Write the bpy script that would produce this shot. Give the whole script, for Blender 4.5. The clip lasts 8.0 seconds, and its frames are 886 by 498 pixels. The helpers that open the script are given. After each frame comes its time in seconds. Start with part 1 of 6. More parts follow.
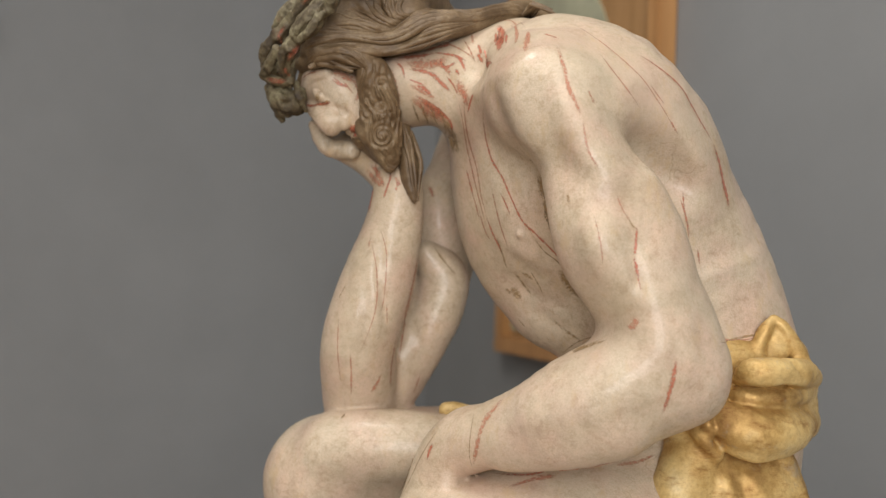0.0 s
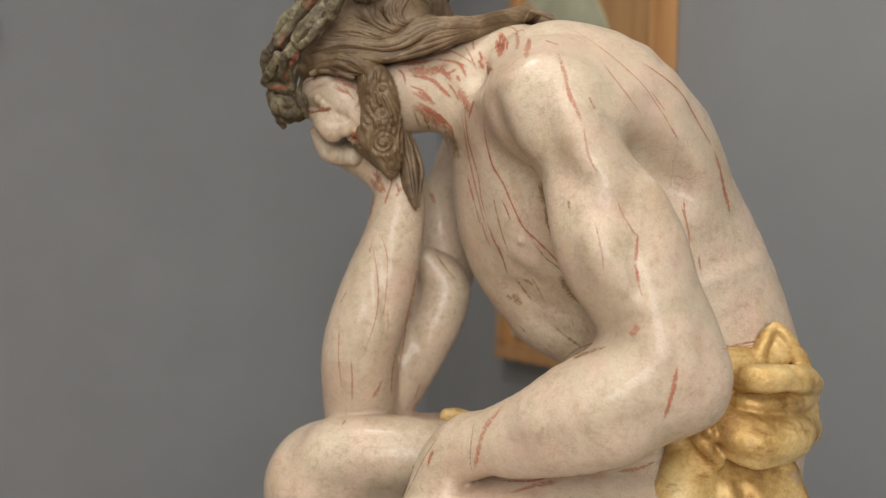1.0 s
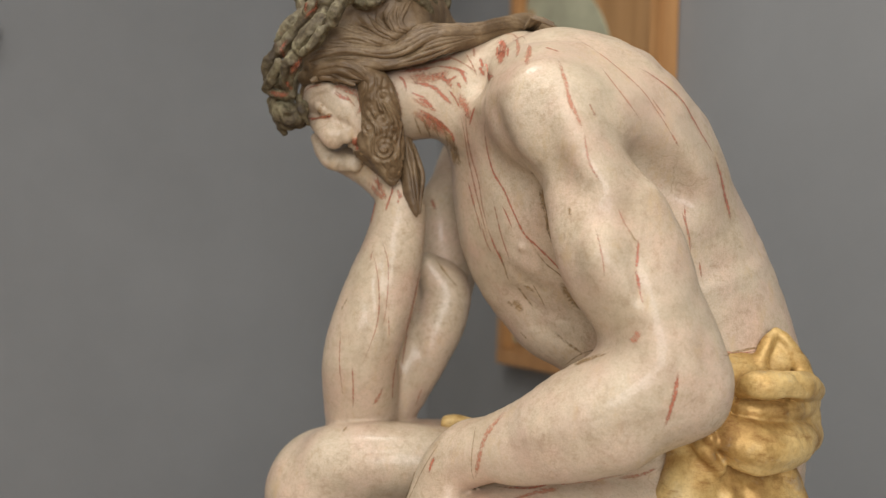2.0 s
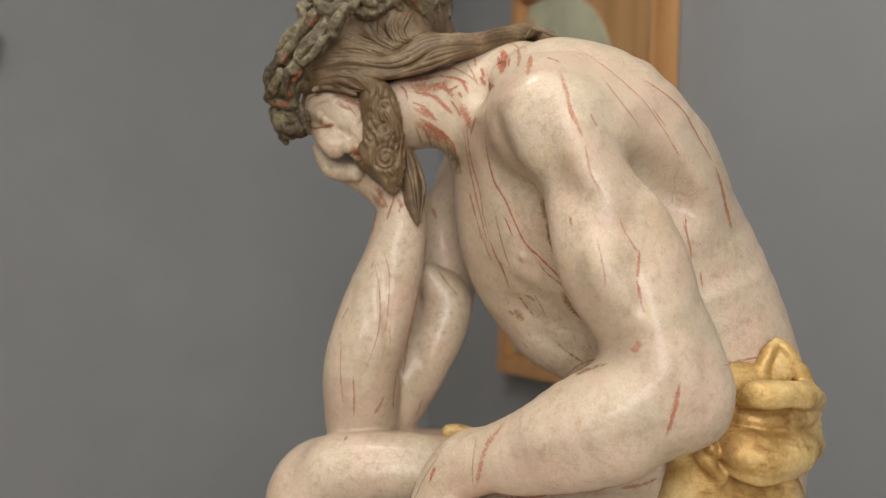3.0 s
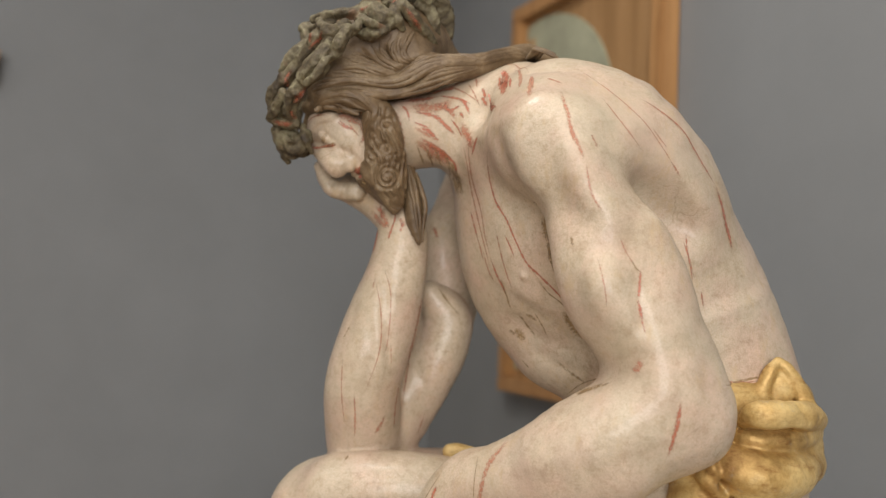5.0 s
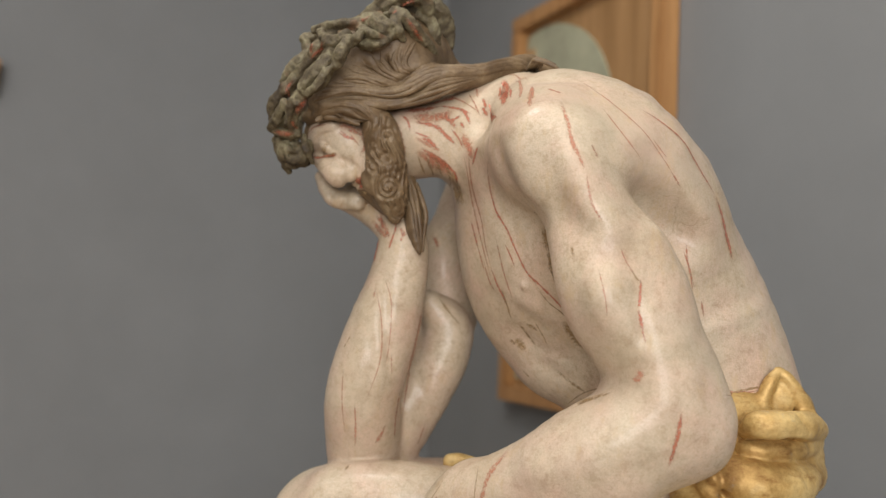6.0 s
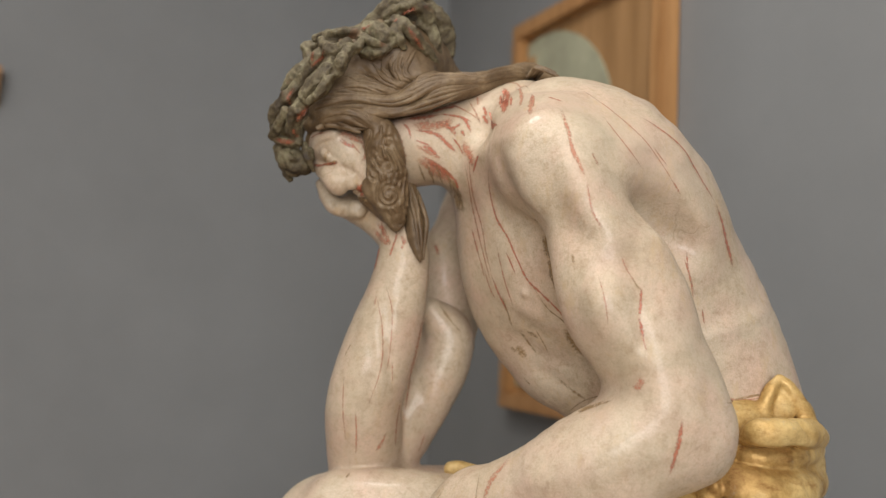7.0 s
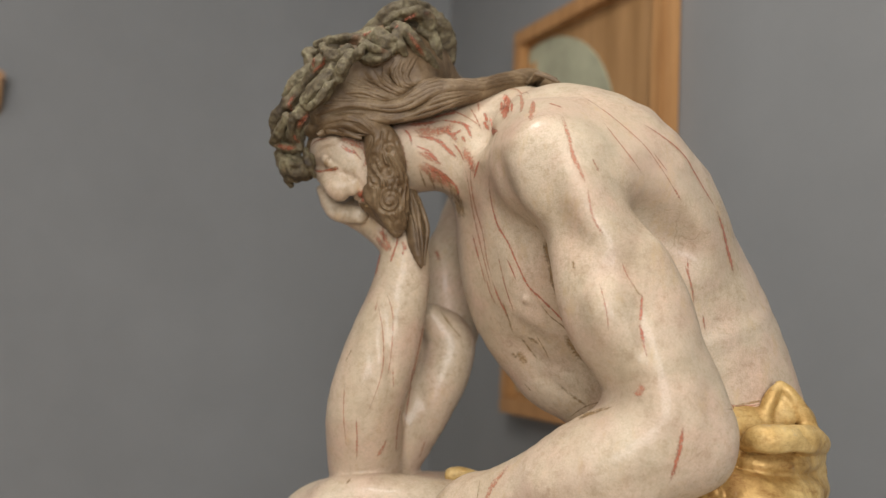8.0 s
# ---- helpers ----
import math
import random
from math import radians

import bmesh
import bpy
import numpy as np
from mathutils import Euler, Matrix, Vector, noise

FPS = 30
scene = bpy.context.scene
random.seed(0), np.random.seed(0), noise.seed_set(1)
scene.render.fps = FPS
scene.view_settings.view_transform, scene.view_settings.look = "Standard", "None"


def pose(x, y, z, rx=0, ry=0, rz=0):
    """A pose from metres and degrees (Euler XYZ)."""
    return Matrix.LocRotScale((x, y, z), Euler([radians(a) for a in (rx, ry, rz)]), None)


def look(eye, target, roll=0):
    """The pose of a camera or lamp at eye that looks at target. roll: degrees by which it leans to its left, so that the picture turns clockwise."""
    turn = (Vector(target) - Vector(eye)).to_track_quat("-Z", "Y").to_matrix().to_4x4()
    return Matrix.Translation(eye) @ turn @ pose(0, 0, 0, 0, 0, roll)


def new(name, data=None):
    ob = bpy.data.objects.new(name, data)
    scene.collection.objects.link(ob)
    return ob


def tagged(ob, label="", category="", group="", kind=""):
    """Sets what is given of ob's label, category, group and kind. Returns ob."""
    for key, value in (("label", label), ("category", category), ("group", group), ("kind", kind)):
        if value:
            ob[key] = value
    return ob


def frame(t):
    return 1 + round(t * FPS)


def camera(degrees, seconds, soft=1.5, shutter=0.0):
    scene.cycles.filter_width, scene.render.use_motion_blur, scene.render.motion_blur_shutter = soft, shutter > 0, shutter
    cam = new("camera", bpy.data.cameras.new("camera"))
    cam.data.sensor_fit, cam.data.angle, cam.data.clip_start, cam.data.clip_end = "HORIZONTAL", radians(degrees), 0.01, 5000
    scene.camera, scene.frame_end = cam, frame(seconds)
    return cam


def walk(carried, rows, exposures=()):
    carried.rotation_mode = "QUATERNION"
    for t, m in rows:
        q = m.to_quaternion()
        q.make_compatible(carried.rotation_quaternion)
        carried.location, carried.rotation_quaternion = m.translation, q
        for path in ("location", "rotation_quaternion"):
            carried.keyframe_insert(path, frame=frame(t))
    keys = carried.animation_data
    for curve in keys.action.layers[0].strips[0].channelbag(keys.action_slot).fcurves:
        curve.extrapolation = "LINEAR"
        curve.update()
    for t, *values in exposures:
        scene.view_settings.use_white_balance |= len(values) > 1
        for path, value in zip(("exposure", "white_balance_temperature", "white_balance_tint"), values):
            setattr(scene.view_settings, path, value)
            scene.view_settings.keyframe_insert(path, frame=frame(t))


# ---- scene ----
# Camera: a slow tilt upwards on the spot, at about a metre from the carving.
cam = camera(52.0, 8.0, soft=1.3)
PATH = [
    (0, 0, -1, 1.45, -0, 1.5, 2.5),
    (0.5, 0.0002, -1.0001, 1.45, 0.051, 1.721, 2.518),
    (1, 0.0005, -1.0004, 1.4505, 0.108, 1.854, 2.526),
    (1.5, 0.0006, -1.0007, 1.451, 0.169, 1.992, 2.466),
    (3, 0.0001, -1.0018, 1.4525, 0.251, 2.722, 2.532),
    (3.5, -0.0003, -1.0024, 1.453, 0.277, 2.958, 2.548),
    (4, -0.0007, -1.003, 1.4535, 0.273, 3.205, 2.565),
    (4.5, -0.0011, -1.0037, 1.454, 0.279, 3.499, 2.611),
    (6, -0.0022, -1.006, 1.4554, 0.315, 4.355, 2.648),
    (6.5, -0.0024, -1.0067, 1.4559, 0.329, 4.569, 2.678),
    (7, -0.0024, -1.0074, 1.4563, 0.372, 4.774, 2.619),
    (7.5, -0.0022, -1.0078, 1.4568, 0.411, 4.921, 2.668),
    (8, -0.0018, -1.0079, 1.4573, 0.473, 5.081, 2.653),
]


def aim(x, y, z, yaw, pitch, roll):
    a, b = radians(yaw), radians(pitch)
    way = Vector((-math.sin(a) * math.cos(b), math.cos(a) * math.cos(b), math.sin(b)))
    return look((x, y, z), Vector((x, y, z)) + way, roll)


walk(cam, [(t, aim(*row)) for t, *row in PATH])
cam.data.dof.use_dof = True
cam.data.dof.focus_distance = 0.865
cam.data.dof.aperture_fstop = 3.3

# ---------- light ----------
world = bpy.data.worlds.new("world")
scene.world = world
world.use_nodes = True
world.node_tree.nodes["Background"].inputs[0].default_value = (0.8, 0.9, 1.0, 1)
world.node_tree.nodes["Background"].inputs[1].default_value = 0.3


def area_lamp(name, eye, target, size, power, colour):
    data = bpy.data.lights.new(name, "AREA")
    data.shape, data.size, data.energy, data.color = "DISK", size, power, colour
    ob = new(name, data)
    ob.matrix_world = look(eye, target)
    return ob


def spot_lamp(name, eye, target, radius, cone, power, colour):
    data = bpy.data.lights.new(name, "SPOT")
    data.shadow_soft_size, data.spot_size, data.spot_blend, data.energy, data.color = radius, radians(cone), 0.6, power, colour
    ob = new(name, data)
    ob.matrix_world = look(eye, target)
    return ob


# Two unseen overhead spots, set by the highlights on shoulder and arm.
spot_lamp("unseen_spot", (-0.95, -3.0, 3.4), (0.12, 0, 1.4), 0.06, 50, 20, (1.0, 0.92, 0.82))
spot_lamp("unseen_spot", (0.75, -2.9, 3.4), (0.2, 0.1, 1.4), 0.06, 46, 16, (1.0, 0.92, 0.82))
# Third unseen spot, added to brighten the wall with the panel.
spot_lamp("unseen_spot", (-0.6, -0.45, 3.45), (0.75, 0.5, 1.4), 0.3, 80, 70, (1.0, 0.955, 0.895))
# Broad unseen overhead fill, added to soften the contrast.
area_lamp("overhead_fill", (-0.7, -1.9, 3.5), (-0.7, -1.9, 0), 4.0, 50, (1.0, 0.955, 0.895))
# Frontal fill added far behind the camera; no such source is seen.
frontal_fill = area_lamp("frontal_fill_lamp", (-0.04, -4.26, 1.95), (0.1, 0.0, 1.5), 2.3, 110, (1.0, 0.975, 0.955))
scene.view_settings.exposure = 0.04

# ---------- materials ----------
def material(name, rough=0.5, metal=0.0):
    m = bpy.data.materials.new(name)
    m.use_nodes = True
    shader = m.node_tree.nodes["Principled BSDF"]
    shader.inputs["Roughness"].default_value, shader.inputs["Metallic"].default_value = rough, metal
    return m, m.node_tree.nodes, m.node_tree.links, shader


def noise_node(nodes, links, scale, detail=4, rough=0.55, coords=None):
    n = nodes.new("ShaderNodeTexNoise")
    n.inputs["Scale"].default_value, n.inputs["Detail"].default_value, n.inputs["Roughness"].default_value = scale, detail, rough
    links.new(coords, n.inputs["Vector"])
    return n.outputs["Fac"]


def ramp(nodes, links, source, stops):
    r = nodes.new("ShaderNodeValToRGB")
    while len(r.color_ramp.elements) < len(stops):
        r.color_ramp.elements.new(0.5)
    for e, (at, colour) in zip(r.color_ramp.elements, stops):
        e.position, e.color = at, (*colour, 1) if len(colour) == 3 else colour
    links.new(source, r.inputs["Fac"])
    return r.outputs["Color"]


def mixed(nodes, links, fac, a, b, mode="MIX"):
    m = nodes.new("ShaderNodeMix")
    m.data_type, m.blend_type = "RGBA", mode
    for socket, value in ((m.inputs[0], fac), (m.inputs[6], a), (m.inputs[7], b)):
        if isinstance(value, (int, float)):
            socket.default_value = value
        elif isinstance(value, tuple):
            socket.default_value = (*value, 1)
        else:
            links.new(value, socket)
    return m.outputs[2]


def relief(nodes, links, shader, height, strength, distance):
    b = nodes.new("ShaderNodeBump")
    b.inputs["Strength"].default_value, b.inputs["Distance"].default_value = strength, distance
    links.new(height, b.inputs["Height"])
    links.new(b.outputs["Normal"], shader.inputs["Normal"])


def place(nodes, stretch=(1, 1, 1), links=None):
    c = nodes.new("ShaderNodeTexCoord")
    if stretch == (1, 1, 1):
        return c.outputs["Object"]
    m = nodes.new("ShaderNodeMapping")
    m.inputs["Scale"].default_value = stretch
    links.new(c.outputs["Object"], m.inputs["Vector"])
    return m.outputs["Vector"]


def skin_paint():
    m, nodes, links, shader = material("aged_flesh_paint", 0.38)
    p = place(nodes)
    broad = noise_node(nodes, links, 9, 5, 0.6, p)
    fine = noise_node(nodes, links, 640, 4, 0.7, p)
    pink = noise_node(nodes, links, 16, 4, 0.6, p)
    spots = noise_node(nodes, links, 70, 6, 0.65, p)
    base = ramp(nodes, links, broad, [(0.3, (0.46, 0.366, 0.262)), (0.5, (0.535, 0.446, 0.332)), (0.7, (0.565, 0.482, 0.372))])
    base = mixed(nodes, links, ramp(nodes, links, pink, [(0.46, (0, 0, 0)), (0.70, (0.52, 0.52, 0.52))]), base, (0.58, 0.395, 0.315))
    grain = ramp(nodes, links, fine, [(0.32, (0.76, 0.71, 0.65)), (0.5, (0.97, 0.96, 0.95)), (0.66, (1.15, 1.15, 1.14))])
    c = mixed(nodes, links, 0.62, base, grain, "MULTIPLY")
    patch = noise_node(nodes, links, 38, 6, 0.7, p)
    c = mixed(nodes, links, 0.5, c, ramp(nodes, links, patch, [(0.36, (0.80, 0.76, 0.70)), (0.5, (1, 1, 1)), (0.66, (1.06, 1.0, 0.96))]), "MULTIPLY")
    shader.inputs["Coat Weight"].default_value, shader.inputs["Coat Roughness"].default_value = 0.3, 0.17
    dirt = ramp(nodes, links, spots, [(0.60, (1, 1, 1)), (0.76, (0.72, 0.60, 0.48))])
    c = mixed(nodes, links, 0.5, c, dirt, "MULTIPLY")
    veins = ramp(nodes, links, noise_node(nodes, links, 17, 3, 0.55, p), [(0.488, (1, 1, 1)), (0.5, (0.80, 0.76, 0.72)), (0.512, (1, 1, 1))])
    where = ramp(nodes, links, noise_node(nodes, links, 12, 2, 0.5, p), [(0.5, (0, 0, 0)), (0.66, (0.9, 0.9, 0.9))])
    c = mixed(nodes, links, where, c, mixed(nodes, links, 1.0, c, veins, "MULTIPLY"))
    mottle = ramp(nodes, links, noise_node(nodes, links, 130, 5, 0.7, p), [(0.36, (0.84, 0.79, 0.73)), (0.5, (1, 1, 1)), (0.64, (1.07, 1.05, 1.04))])
    c = mixed(nodes, links, 0.8, c, mottle, "MULTIPLY")
    rosy = ramp(nodes, links, noise_node(nodes, links, 11, 4, 0.6, place(nodes, (1.0, 1.3, 0.8), links)), [(0.50, (0, 0, 0)), (0.68, (0.32, 0.32, 0.32))])
    c = mixed(nodes, links, rosy, c, (0.55, 0.37, 0.31))
    grey = ramp(nodes, links, noise_node(nodes, links, 7, 5, 0.65, p), [(0.48, (0, 0, 0)), (0.70, (0.42, 0.42, 0.42))])
    c = mixed(nodes, links, grey, c, (0.44, 0.38, 0.265))
    ochre = ramp(nodes, links, noise_node(nodes, links, 26, 7, 0.72, place(nodes, (1.6, 1.0, 0.7), links)), [(0.56, (0, 0, 0)), (0.68, (0.55, 0.55, 0.55))])
    c = mixed(nodes, links, ochre, c, (0.50, 0.36, 0.20))
    links.new(c, shader.inputs["Base Color"])
    gloss = ramp(nodes, links, spots, [(0.3, (0.44, 0.44, 0.44)), (0.7, (0.62, 0.62, 0.62))])
    links.new(gloss, shader.inputs["Roughness"])
    relief(nodes, links, shader, mixed(nodes, links, 0.55, spots, fine), 0.6, 0.0013)
    return m


def hair_paint():
    m, nodes, links, shader = material("brown_hair_paint", 0.5)
    p = place(nodes)
    a, b = noise_node(nodes, links, 34, 6, 0.65, p), noise_node(nodes, links, 300, 5, 0.7, p)
    c = ramp(nodes, links, a, [(0.34, (0.092, 0.056, 0.026)), (0.54, (0.178, 0.120, 0.064)), (0.72, (0.27, 0.20, 0.118))])
    c = mixed(nodes, links, 0.4, c, ramp(nodes, links, b, [(0.36, (0.5, 0.44, 0.38)), (0.56, (1, 1, 1)), (0.75, (1.15, 1.12, 1.08))]), "MULTIPLY")
    links.new(c, shader.inputs["Base Color"])
    relief(nodes, links, shader, b, 0.4, 0.0010)
    return m


def crown_paint():
    m, nodes, links, shader = material("green_crown_paint", 0.65)
    p, long = place(nodes), place(nodes, (1.0, 1.0, 0.35), links)
    a, b, r = noise_node(nodes, links, 46, 6, 0.65, p), noise_node(nodes, links, 260, 6, 0.7, p), noise_node(nodes, links, 19, 4, 0.55, p)
    lines = noise_node(nodes, links, 120, 5, 0.7, long)
    c = ramp(nodes, links, a, [(0.32, (0.040, 0.027, 0.014)), (0.48, (0.115, 0.090, 0.048)), (0.66, (0.25, 0.225, 0.135))])
    c = mixed(nodes, links, 0.7, c, ramp(nodes, links, b, [(0.36, (0.45, 0.40, 0.34)), (0.58, (1, 1, 1)), (0.75, (1.15, 1.12, 1.05))]), "MULTIPLY")
    c = mixed(nodes, links, 0.6, c, ramp(nodes, links, lines, [(0.38, (0.5, 0.45, 0.4)), (0.55, (1, 1, 1))]), "MULTIPLY")
    c = mixed(nodes, links, ramp(nodes, links, r, [(0.62, (0, 0, 0)), (0.72, (0.5, 0.5, 0.5))]), c, (0.28, 0.11, 0.055))
    links.new(c, shader.inputs["Base Color"])
    relief(nodes, links, shader, mixed(nodes, links, 0.5, b, lines), 0.8, 0.003)
    return m


def gold_leaf():
    m, nodes, links, shader = material("worn_gold_leaf", 0.5, 0.2)
    p, bands = place(nodes), place(nodes, (0.7, 0.7, 1.9), links)
    a, b, d = noise_node(nodes, links, 13, 6, 0.65, p), noise_node(nodes, links, 260, 6, 0.7, p), noise_node(nodes, links, 42, 7, 0.7, bands)
    c = ramp(nodes, links, a, [(0.3, (0.34, 0.185, 0.06)), (0.45, (0.52, 0.34, 0.12)), (0.6, (0.62, 0.46, 0.20)), (0.74, (0.60, 0.50, 0.29))])
    c = mixed(nodes, links, 0.5, c, ramp(nodes, links, b, [(0.36, (0.66, 0.57, 0.47)), (0.55, (1, 1, 1)), (0.75, (1.1, 1.1, 1.1))]), "MULTIPLY")
    c = mixed(nodes, links, 0.7, c, ramp(nodes, links, d, [(0.34, (0.55, 0.40, 0.26)), (0.46, (1, 1, 1)), (0.70, (1.06, 1.04, 1.0))]), "MULTIPLY")
    grey = ramp(nodes, links, noise_node(nodes, links, 30, 6, 0.7, p), [(0.60, (0, 0, 0)), (0.70, (0.55, 0.55, 0.55))])
    c = mixed(nodes, links, grey, c, (0.40, 0.34, 0.26))
    links.new(c, shader.inputs["Base Color"])
    links.new(ramp(nodes, links, d, [(0.35, (0.62, 0.62, 0.62)), (0.62, (0.34, 0.34, 0.34))]), shader.inputs["Roughness"])
    links.new(ramp(nodes, links, a, [(0.40, (0.5, 0.5, 0.5)), (0.54, (0.10, 0.10, 0.10))]), shader.inputs["Metallic"])
    relief(nodes, links, shader, mixed(nodes, links, 0.5, b, d), 0.5, 0.0020)
    return m


def worn_paint(name, dark, light, grain, dense):
    """Thin paint that is worn through in specks and fades out at its borders."""
    m, nodes, links, shader = material(name, 0.45)
    p = place(nodes)
    a, b = noise_node(nodes, links, grain, 5, 0.65, p), noise_node(nodes, links, grain * 2.6, 5, 0.7, p)
    links.new(ramp(nodes, links, a, [(0.35, light), (0.65, dark)]), shader.inputs["Base Color"])
    cover = nodes.new("ShaderNodeAttribute")
    cover.attribute_name = "cover"
    amount = mixed(nodes, links, 1.0, cover.outputs["Color"], ramp(nodes, links, b, [(0.36, (0.25, 0.25, 0.25)), (0.56, (1, 1, 1))]), "MULTIPLY")
    amount = ramp(nodes, links, amount, [(0.10, (0, 0, 0)), (0.75, (dense, dense, dense))])
    bare, mix, out = nodes.new("ShaderNodeBsdfTransparent"), nodes.new("ShaderNodeMixShader"), nodes["Material Output"]
    links.new(amount, mix.inputs[0])
    links.new(bare.outputs[0], mix.inputs[1])
    links.new(shader.outputs[0], mix.inputs[2])
    links.new(mix.outputs[0], out.inputs["Surface"])
    return m


def blood_paint():
    return worn_paint("faded_red_paint", (0.42, 0.11, 0.06), (0.52, 0.20, 0.12), 160, 0.82)


def pink_paint():
    return worn_paint("worn_pink_paint", (0.50, 0.19, 0.11), (0.55, 0.29, 0.19), 130, 0.62)


# Brown for stains, and for shade painted into armpit, arm seam and eye socket.
def stain_shade_paint():
    return worn_paint("brown_stain_shade", (0.33, 0.21, 0.09), (0.42, 0.29, 0.15), 70, 0.58)


def plain_paint(name, colour, rough, mottle=0.08, scale=6):
    m, nodes, links, shader = material(name, rough)
    p = place(nodes)
    a, b = noise_node(nodes, links, scale, 4, 0.6, p), noise_node(nodes, links, scale * 60, 3, 0.6, p)
    low, high = tuple(v * (1 - mottle) for v in colour), tuple(min(1, v * (1 + mottle)) for v in colour)
    links.new(ramp(nodes, links, a, [(0.3, low), (0.7, high)]), shader.inputs["Base Color"])
    relief(nodes, links, shader, b, 0.15, 0.001)
    return m


def wood_grain(name, dark, light, rough=0.45, stretch=(14, 14, 1.2)):
    m, nodes, links, shader = material(name, rough)
    p = place(nodes, stretch, links)
    a = noise_node(nodes, links, 3, 6, 0.6, p)
    links.new(ramp(nodes, links, a, [(0.32, dark), (0.66, light)]), shader.inputs["Base Color"])
    relief(nodes, links, shader, a, 0.2, 0.001)
    return m


SKIN, HAIR, CROWN, GOLD, BLOOD, STAIN_SHADE, PINK = skin_paint(), hair_paint(), crown_paint(), gold_leaf(), blood_paint(), stain_shade_paint(), pink_paint()
RUST = worn_paint("rust_red_paint", (0.24, 0.055, 0.025), (0.33, 0.13, 0.07), 110, 0.7)
WALL_PAINT = plain_paint("grey_wall_paint", (0.207, 0.215, 0.221), 0.75, 0.05, 3)
CEILING_PAINT = plain_paint("white_ceiling_paint", (0.75, 0.74, 0.72), 0.8, 0.03, 3)
FLOOR_WOOD = wood_grain("oak_floor", (0.26, 0.17, 0.10), (0.45, 0.31, 0.19), 0.4, (12, 1.2, 12))
FRAME_WOOD = wood_grain("light_oak_frame", (0.30, 0.145, 0.05), (0.46, 0.25, 0.10))
BOARD_WOOD = wood_grain("brown_panel_board", (0.25, 0.135, 0.05), (0.40, 0.23, 0.10), 0.5, (9, 9, 0.8))
GREEN_PAINT = plain_paint("pale_green_tempera", (0.34, 0.34, 0.24), 0.6, 0.2, 14)
OCHRE_PAINT = plain_paint("ochre_tempera", (0.36, 0.21, 0.09), 0.6, 0.2, 14)
PLINTH_PAINT = plain_paint("dark_plinth_paint", (0.10, 0.10, 0.10), 0.5, 0.06, 5)
ROCK_PAINT = plain_paint("brown_rock_paint", (0.14, 0.105, 0.07), 0.7, 0.4, 18)


# ---------- meshes ----------
def link_mesh(name, bm, mat, parent=None, label="", smooth=False):
    data = bpy.data.meshes.new(name)
    for f in bm.faces:
        f.smooth = smooth
    bm.to_mesh(data)
    bm.free()
    data.materials.append(mat)
    ob = new(name, data)
    ob.parent = parent
    return tagged(ob, label)


def box(low, high, bevel=0.0, bm=None):
    bm = bm or bmesh.new()
    mid = (Vector(low) + Vector(high)) / 2
    size = Vector(high) - Vector(low)
    made = bmesh.ops.create_cube(bm, size=1, matrix=Matrix.Translation(mid) @ Matrix.Diagonal((*size, 1)))
    if bevel:
        edges = {e for v in made["verts"] for e in v.link_edges}
        bmesh.ops.bevel(bm, geom=list(edges), offset=bevel, segments=2, affect="EDGES")
    return bm


# ---------- room: x runs along the wall with the panel, y away from it, from the corner ----------
ROOM = Matrix.Translation((-0.036, 1.88, 0)) @ Matrix.Rotation(radians(-65), 4, "Z")
LONG, WIDE, HIGH = 5.6, 5.0, 3.6


def structure(name, low, high, mat, label):
    ob = link_mesh(name, box(low, high), mat)
    ob.matrix_world = ROOM
    return tagged(ob, label, "wall" if "wall" in name else name, kind="structure")


structure("floor", (-0.2, -WIDE - 0.2, -0.2), (LONG + 0.2, 0.2, 0), FLOOR_WOOD, "brown oak museum floor")
structure("ceiling", (-0.2, -WIDE - 0.2, HIGH), (LONG + 0.2, 0.2, HIGH + 0.2), CEILING_PAINT, "plain white museum ceiling")
structure("wall_east", (-0.2, 0, 0), (LONG + 0.2, 0.2, HIGH), WALL_PAINT, "matt grey painted gallery wall behind the panel")
structure("wall_north", (-0.2, -WIDE, 0), (0, 0, HIGH), WALL_PAINT, "matt grey painted gallery wall in shade")
# Out of view; white instead of grey to bounce light onto the carving.
structure("wall_west", (-0.2, -WIDE - 0.2, 0), (LONG + 0.2, -WIDE, HIGH), CEILING_PAINT, "unseen gallery wall, white to bounce light")
# Unseen rear wall, white for frontal bounce, opened for the added fill lamp.
south = bmesh.new()
for low, high in (((LONG, -WIDE, 0), (LONG + 0.2, -3.8, HIGH)), ((LONG, -1.4, 0), (LONG + 0.2, 0, HIGH)),
                  ((LONG, -3.8, 0), (LONG + 0.2, -1.4, 0.9)), ((LONG, -3.8, 3.0), (LONG + 0.2, -1.4, HIGH))):
    box(low, high, bm=south)
south = link_mesh("wall_south", south, CEILING_PAINT)
south.matrix_world = ROOM
tagged(south, "unseen wall, white to bounce light, with an added window", "wall", kind="structure")
# Unseen window, added only as a setting for the frontal fill.
window = new("unseen_window")
window.matrix_world = ROOM
tagged(window, "unseen white framed window added for the frontal fill", "window", kind="structure")
for low, high in (((LONG + 0.06, -3.8, 0.9), (LONG + 0.12, -1.4, 0.97)), ((LONG + 0.06, -3.8, 2.93), (LONG + 0.12, -1.4, 3.0)),
                  ((LONG + 0.06, -3.8, 0.97), (LONG + 0.12, -3.73, 2.93)), ((LONG + 0.06, -1.47, 0.97), (LONG + 0.12, -1.4, 2.93))):
    link_mesh("unseen_window_frame", box(low, high, 0.004), CEILING_PAINT, window)


